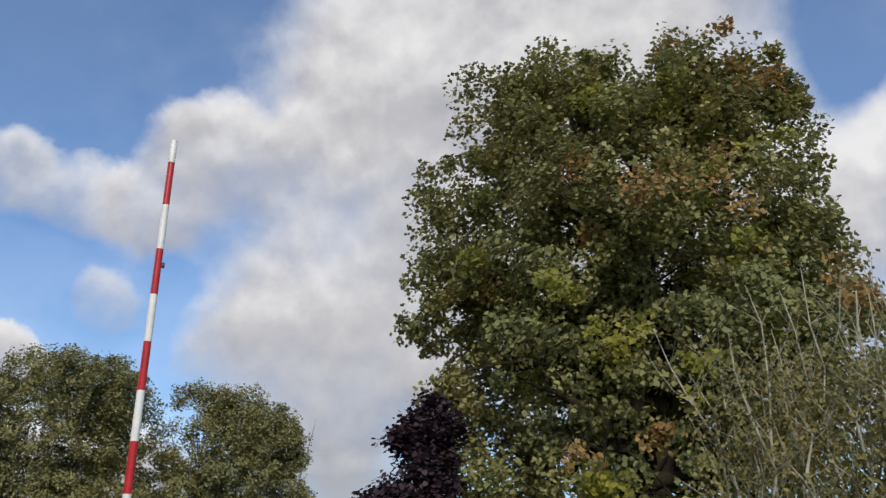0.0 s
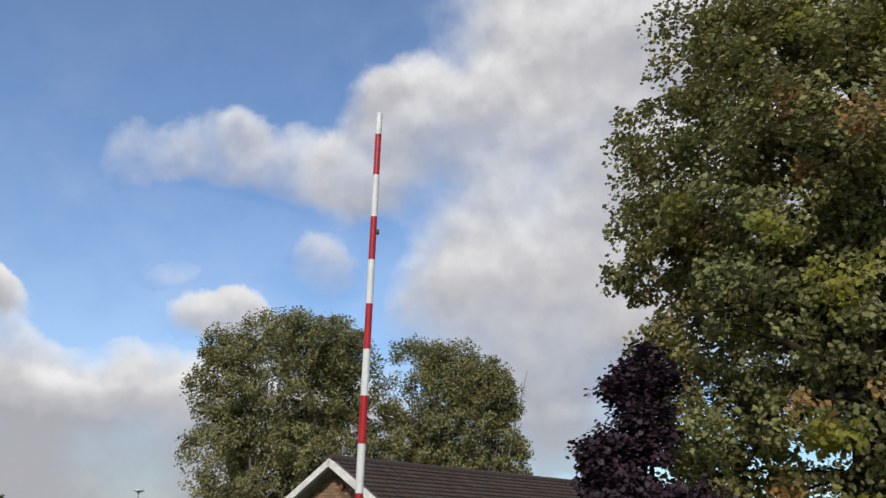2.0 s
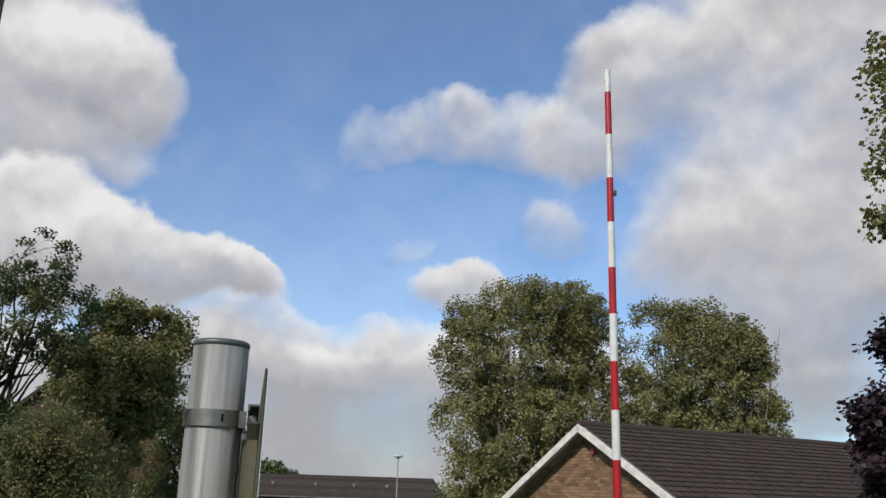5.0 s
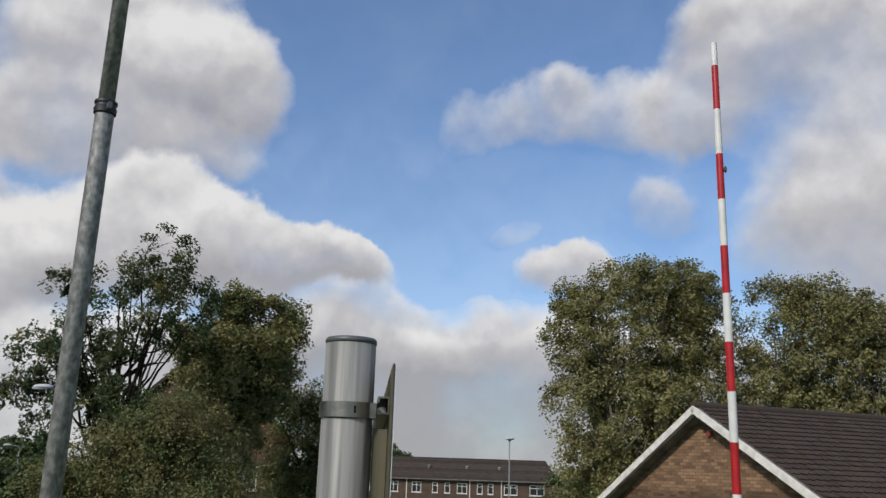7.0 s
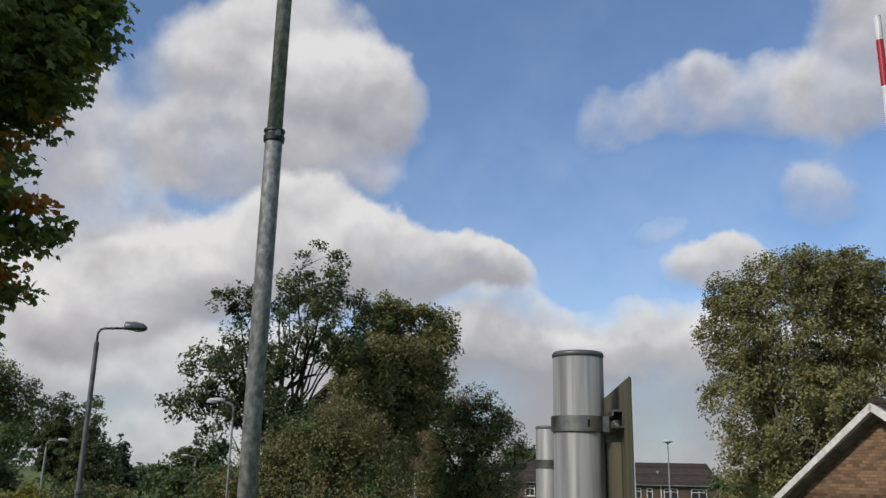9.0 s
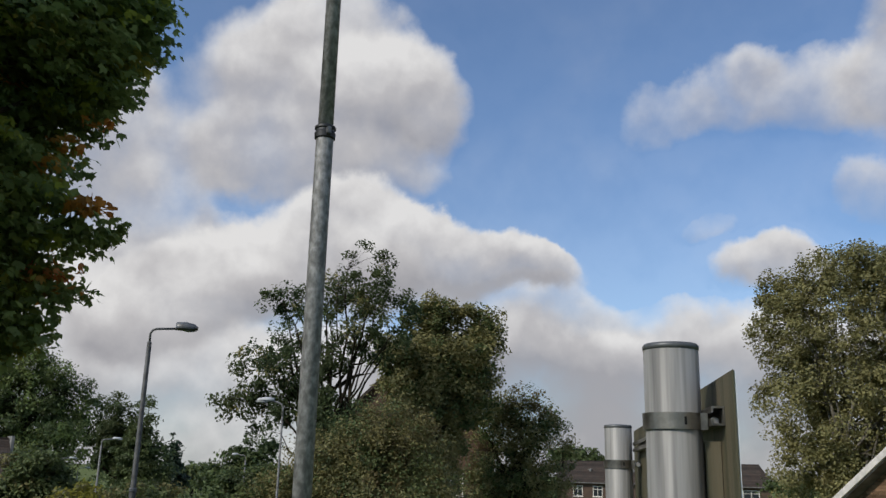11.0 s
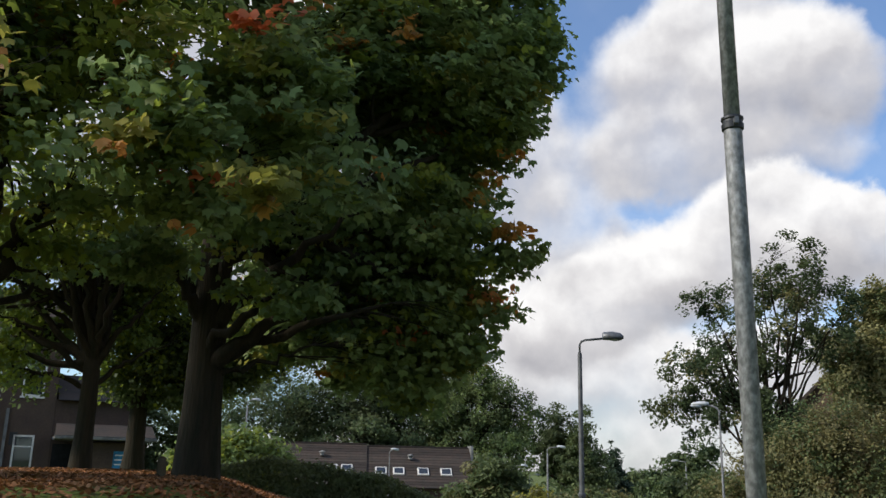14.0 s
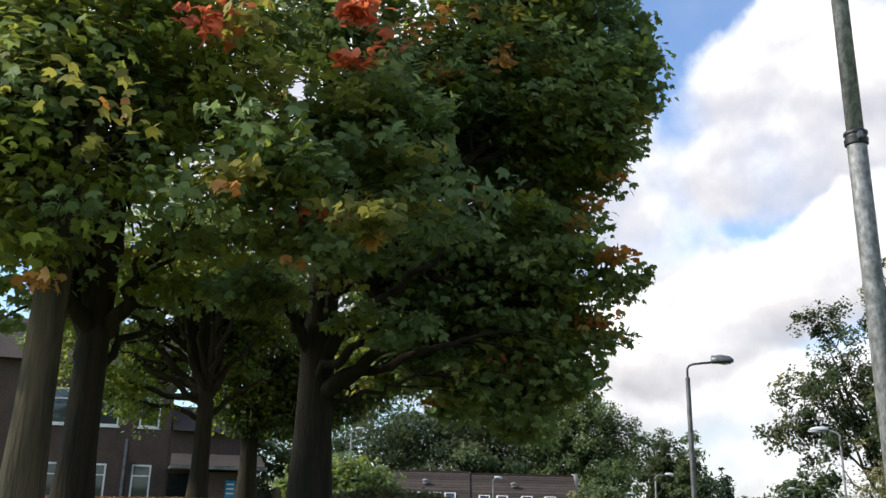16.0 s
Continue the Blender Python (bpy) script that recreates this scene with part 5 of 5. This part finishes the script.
def terrace():
    """Long low roofs with skylights beyond the bank, in two stepped lengths."""
    base = -3.2
    c = spot(96.3, 63.5)
    top = thing("terraced_house", c[0], c[1], base, 98.0, "brown tiled terrace with white skylights behind a hedge", "house")
    dep = 4.3
    for x0, x1, up in ((-12.5, -1.3, 0.12), (-1.3, 6.6, 0.0)):
        ridge, eave = 3.05 + up - base, 0.15 + up - base
        part("wall", boxed(x0, x1, 0, 2 * dep, -1, eave), "brick_far", top)
        roof = part("roof", prism(x0 - 0.05, x1 + 0.05, dep + 0.35, eave - 0.05, ridge, dep), "tile_far", top, "brown tiled roof")
        tile_rows(roof, x0 - 0.05, x1 + 0.05, -0.4, eave - 0.02, dep, ridge, 15, "tile_far")
        part("ridge_cap", boxed(x0, x1, dep - 0.12, dep + 0.12, ridge - 0.02, ridge + 0.1), "tile_far", roof)
    part("end_parapet", boxed(6.67, 6.85, 3.2, 5.6, 4.6, 3.15 - base + 0.1), "concrete", top, "pale gable parapet")
    for wx, up in ((-9.6, 0.12), (-7.2, 0.12), (-5.2, 0.12), (-3.8, 0.12), (-2.7, 0.12), (-0.2, 0), (1.1, 0), (2.9, 0), (4.6, 0)):
        t = 0.36
        yy, zz = -0.35 + (dep + 0.35) * t, 0.1 + up - base + 2.9 * t
        sk = part("skylight", boxed(-0.42, 0.42, -0.08, 0.12, -0.46, 0.46, bevel=0.02), "white_paint", top, "white framed skylight")
        sk.matrix_basis = pose(wx, yy, zz + 0.10, -58, 0, 0)
        part("pane", boxed(-0.32, 0.32, -0.095, -0.08, -0.34, 0.34), "pane", sk, "dark glass")
    for vx, up in ((-4.6, 0.12), (2.0, 0.0), (-8.2, 0.12)):
        vent(top, vx, dep * 0.62, 0.15 + up - base + 2.0)
    for wx in (4.8, 2.2, -0.2):
        window(top, wx, 1.4, 1.2, 1.1, 0)


terrace()


def flats():
    """Brick flats with a steep gable behind the ash."""
    x, y = spot(67.0, 45)
    base = ground_z(x, y) - 0.3
    top = thing("brick_flats", x, y, base, 67.0, "warm brown brick flats with a steep gable behind trees", "house")
    half = 4.6
    apex, eave = 7.4 - base, 2.85 - base
    bm = bmesh.new()
    front = [(-half, 0), (half, 0), (half, eave), (0, apex), (-half, eave)]
    a = [bm.verts.new((px, 0, pz)) for px, pz in front]
    b = [bm.verts.new((px, 9, pz)) for px, pz in front]
    bm.faces.new(a)
    bm.faces.new(b[::-1])
    for k in range(5):
        bm.faces.new((a[k], b[k], b[(k + 1) % 5], a[(k + 1) % 5]))
    part("wall", bm, "brick_warm", top)
    for s in (-1, 1):
        r = boxed(0, math.hypot(half + 0.3, (apex - eave) * (half + 0.3) / half), -0.25, 9.2, 0.0, 0.14)
        roof = part("roof_slope", r, "tile_far", top, "brown tiled roof slope")
        ang = math.atan2(apex - eave, half)
        roof.matrix_basis = Matrix.Translation((0, 0, apex + 0.02)) @ (Matrix.Rotation(ang, 4, "Y") if s > 0 else Matrix.Rotation(math.pi, 4, "Z") @ Matrix.Rotation(ang, 4, "Y") @ Matrix.Translation((0, -8.95, 0)))
    for wx in (-2.6, 2.4):
        window(top, wx, 3.2, 1.3, 1.2, 0)
        window(top, wx, 0.8, 1.3, 1.2, 0)
    part("lower_wing", boxed(-9.5, -half - 0.02, 1.0, 7.0, -1, 0.35 - base), "brick_warm", top, "low brick wing")
    for wx in (-7.4, -5.8):
        window(top, wx, 0.7, 0.9, 1.2, 1.0, bars=0)


flats()


def ward_block():
    """Two-storey brick block with an entrance canopy beyond the bank."""
    x, y = spot(118.0, 38)
    base = 0.05
    top = thing("brick_block", x, y, base, 118.0, "two-storey dark brick block with an entrance canopy", "building")
    part("wall", boxed(-12, 0.88, 0, 9, -1.5, 6.4), "brick_far", top, "two-storey brick wall")
    part("roof", prism(-12.3, 1.2, 5.0, 6.35, 8.8, 4.5), "tile_far", top, "brown tiled roof")
    part("wall", boxed(0.89, 4.2, 0.02, 9, -1.5, 3.85), "brick_far", top, "single-storey brick wall")
    part("low_roof", prism(0.95, 4.5, 5.0, 3.8, 5.2, 4.5), "tile_far", top, "low tiled roof")
    part("wing_wall", boxed(2.0, 4.19, -2.4, -0.02, -1.5, 2.15), "brick_far", top, "single-storey entrance wing")
    part("canopy", boxed(0.9, 4.5, -3.2, -0.03, 2.24, 2.36, bevel=0.02), "soffit", top, "white edged canopy")
    part("canopy_roof", prism(0.95, 4.45, 1.55, 2.37, 2.85, -1.62), "tile_far", top, "tiled canopy roof")
    # flat panel: the darkness of the open entrance is put into its colour
    part("doorway_shade", boxed(0.95, 1.95, -0.06, -0.004, 0.0, 2.1), "dark_void", top, "near-black panel standing for the shade in the entrance opening")
    sign = part("wall_sign", boxed(3.05, 3.45, -2.44, -2.404, 1.1, 1.85), "blue_sign", top, "blue wall sign with unreadable white lines")
    for k in range(3):
        part("text_bar", boxed(3.11, 3.39, -2.448, -2.4405, 1.68 - 0.17 * k, 1.73 - 0.17 * k), "white_paint", sign)
    part("notice", boxed(3.5, 3.8, -2.44, -2.404, 1.75, 2.1), "white_paint", top, "white notice")
    for wx, ww in ((-9.5, 1.2), (-6.4, 1.1), (-3.6, 1.0), (-1.6, 0.8), (0.0, 0.8)):
        window(top, wx, 3.9, ww, 1.45, 0, bars=0)
    for wx, ww in ((-9.5, 1.2), (-4.4, 0.6), (-3.6, 0.7), (-2.0, 1.1), (-0.1, 0.75)):
        window(top, wx, 0.95, ww, 1.45, 0, bars=0)
    part("downpipe", boxed(-0.85, -0.74, -0.12, -0.004, -0.5, 3.4), "soffit", top, "pale downpipe")
    part("vent_grille", boxed(-0.62, -0.35, -0.03, -0.004, 2.0, 2.5), "black", top, "dark grille")


ward_block()


def hedge():
    """Clipped hedge along the back of the lawn."""
    rng = np.random.default_rng(51)
    c = spot(97.5, 19)
    g = 0.25
    top = thing("clipped_hedge", c[0], c[1], g, 97.5, "long clipped dark green hedge behind the lawn", "hedge")
    core = part("core", boxed(-3.6, 0.4, -0.33, 0.33, -0.4, 0.72, bevel=0.2), "bark_dark", top, "shaded twigs inside")
    n = 34000
    x = rng.uniform(-4.6, 1.5, n)
    z = rng.uniform(-0.3, 1.0, n)
    y = np.where(rng.random(n) < 0.6, -0.42, rng.uniform(-0.4, 0.45, n))
    topz = 1.30 + 0.05 * np.sin(x * 2.1) + 0.03 * np.sin(x * 5.3) - 0.075 * (x + 1.7) ** 2
    z = np.where(y > -0.41, topz, z * topz / 1.0)
    pos = np.stack([x, y, z], 1) + rng.normal(size=(n, 3)) * 0.06
    nrm = np.stack([0 * x, np.where(y < -0.41, -1.0, 0.0), np.where(y < -0.41, 0.3, 1.0)], 1) + rng.normal(size=(n, 3)) * 0.6
    ob = new("leaves", leaf_mesh("leaves", pos, nrm, 0.09 * (0.6 + 0.8 * rng.random(n)), "oval", "hedge", rng))
    ob.parent, ob["kind"] = top, "stuff"


hedge()


def litter():
    """Fallen leaves on the bank."""
    rng = np.random.default_rng(53)
    pos = []
    for _ in range(26000):
        x, y = spot(rng.uniform(101, 135), rng.uniform(5.5, 17))
        pos.append((x, y, ground_z(x, y) + 0.02 + 0.03 * rng.random()))
    pos = np.array(pos)
    ob = new("fallen_leaves", leaf_mesh("fallen_leaves", pos, rng.normal(size=pos.shape) * 0.35 + (0, 0, 1), 0.06 * (0.7 + 0.6 * rng.random(len(pos))), "broad", "leaf_litter", rng))
    tagged(ob, "brown and orange fallen leaves scattered on the bank", "fallen leaves", kind="stuff")


litter()


# ---- bungalow with its bricks and tiles ----
def bungalow():
    ax, ay = -12.35, 17.02
    base = -2.0
    turn = -16.4
    top = thing("brick_bungalow", ax, ay, base, turn, "brown brick bungalow with a white-edged gable and tiled roof", "house")
    apex = 3.30 - base
    slope = 0.535
    half, length = 4.8, 17.0
    eave = apex - half * slope
    wall_y, wall_half = 0.36, 4.45
    drop = 0.19
    bm = bmesh.new()
    front = [(-wall_half, -0.4), (wall_half, -0.4), (wall_half, apex - drop - wall_half * slope), (0, apex - drop), (-wall_half, apex - drop - wall_half * slope)]
    a = [bm.verts.new((px, wall_y, pz)) for px, pz in front]
    b = [bm.verts.new((px, length - 0.3, pz)) for px, pz in front]
    bm.faces.new(a)
    bm.faces.new(b[::-1])
    for k in range(5):
        bm.faces.new((a[k], b[k], b[(k + 1) % 5], a[(k + 1) % 5]))
    wall = part("wall", bm, "mortar", top, "brown brick gable wall")
    ang = math.atan(slope)
    run = half / math.cos(ang)
    slopes = []
    for s in (-1, 1):
        r = boxed(0, run, 0.03, length, -0.14, 0.0)
        roof = part("roof_slope", r, "soffit", top, "brown concrete tiled roof slope")
        roof.matrix_basis = Matrix.Translation((0, 0, apex)) @ (Matrix.Rotation(ang, 4, "Y") if s > 0 else Matrix.Diagonal((-1, 1, 1, 1)) @ Matrix.Rotation(ang, 4, "Y"))
        slopes.append(roof)
        board = boxed(0.0, run + 0.03, -0.025, 0.027, -0.155, 0.010, bevel=0.004)
        bb = part("bargeboard", board, "white_paint", top, "white painted bargeboard")
        bb.matrix_basis = roof.matrix_basis.copy()
        sf = part("soffit", boxed(0.05, run, 0.03, wall_y - 0.002, -0.185, -0.142), "soffit", top, "shaded grey soffit")
        sf.matrix_basis = roof.matrix_basis.copy()
    ridge = part("ridge_tiles", lathe([(0.11, 0.0), (0.11, length)], 12, m=Matrix.Translation((0, 0, apex + 0.0)) @ Matrix.Rotation(radians(-90), 4, "X")), "tile", top, "rounded ridge tiles")
    alarm = part("alarm_box", lathe([(0.08, 0), (0.08, 0.05), (0.066, 0.07), (0.02, 0.08)], 20, m=Matrix.Translation((0.16, wall_y - 0.012, apex - 0.62)) @ Matrix.Rotation(radians(90), 4, "X")), "red_box", top, "round red alarm bell")
    # bricks of the gable
    bw, bh, joint = 0.213, 0.062, 0.013
    brick = boxed(-bw / 2, bw / 2, -0.009, 0.02, 0, bh)
    me = bpy.data.meshes.new("brick")
    brick.to_mesh(me)
    brick.free()
    me.materials.append(M["brick"])
    made, rest = 0, []
    zc = apex - drop - 0.10
    row = 0
    while zc > -0.2:
        w = min(wall_half, (apex - drop - zc - bh) / slope)
        off = (row % 2) * (bw + joint) / 2
        k0 = int(w / (bw + joint)) + 1
        for k in range(-k0, k0 + 1):
            px = k * (bw + joint) + off
            if abs(px) + bw / 2 > w + 0.03:
                continue
            if made < 300:
                ob = new("brick", me)
                ob.parent, ob.location = wall, (px, wall_y, zc)
                made += 1
            else:
                rest.append((px, zc))
        zc -= bh + joint
        row += 1
    verts, faces = [], []
    for px, pz in rest:
        n = len(verts)
        for yy in (wall_y - 0.009, wall_y + 0.01):
            verts += [(px - bw / 2, yy, pz), (px + bw / 2, yy, pz), (px + bw / 2, yy, pz + bh), (px - bw / 2, yy, pz + bh)]
        faces += [(n, n + 1, n + 2, n + 3), (n, n + 4, n + 5, n + 1), (n + 1, n + 5, n + 6, n + 2), (n + 2, n + 6, n + 7, n + 3), (n + 3, n + 7, n + 4, n)]
    rm = bpy.data.meshes.new("brickwork")
    rm.from_pydata(verts, [], faces)
    rm.materials.append(M["brick"])
    rb = new("brickwork", rm)
    rb.parent, rb["kind"] = wall, "stuff"
    # roof tiles: each laps the one below, with a rolled edge
    tw, gauge = 0.20, 0.225
    prof = [(-0.10, 0.010), (-0.075, 0.028), (-0.04, 0.028), (-0.012, 0.011), (0.10, 0.011)]
    tv, tf = [], []
    for yy, up in ((0.0, 0.034), (gauge + 0.05, 0.0)):
        for px, pz in prof:
            tv.append((yy, px, pz + up))
    for px, pz in prof:
        tv.append((0.0, px, 0.0))
    for k in range(4):
        tf += [(k, k + 1, k + 6, k + 5), (10 + k, 11 + k, k + 1, k)]
    tm = bpy.data.meshes.new("roof_tile")
    tm.from_pydata(tv, [], tf)
    tm.materials.append(M["tile"])
    for s, roof in zip((-1, 1), slopes):
        rows_n, cols = int(run / gauge), int(length / tw)
        rv, rf, made = [], [], 0
        for i in range(rows_n + 1):
            x0 = run + 0.04 - i * gauge
            for j in range(cols):
                y0 = 0.2 + j * tw
                jit = 0.004 * math.sin(i * 12.9 + j * 78.2)
                if x0 - gauge - 0.06 < -0.05:
                    continue
                if s > 0 and j < 28 and made < 300:
                    ob = new("roof_tile", tm)
                    ob.parent = roof
                    ob.matrix_basis = Matrix.Translation((x0, y0, jit)) @ Matrix.Diagonal((-1, 1, 1, 1))
                    made += 1
                else:
                    n = len(rv)
                    rv += [(x0 - vx, y0 + vy, vz + jit) for vx, vy, vz in tv]
                    rf += [tuple(n + q for q in f) for f in tf]
        jm = bpy.data.meshes.new("tiles")
        jm.from_pydata(rv, [], rf)
        jm.materials.append(M["tile"])
        jo = new("tiles", jm)
        jo.parent, jo["kind"] = roof, "stuff"


bungalow()
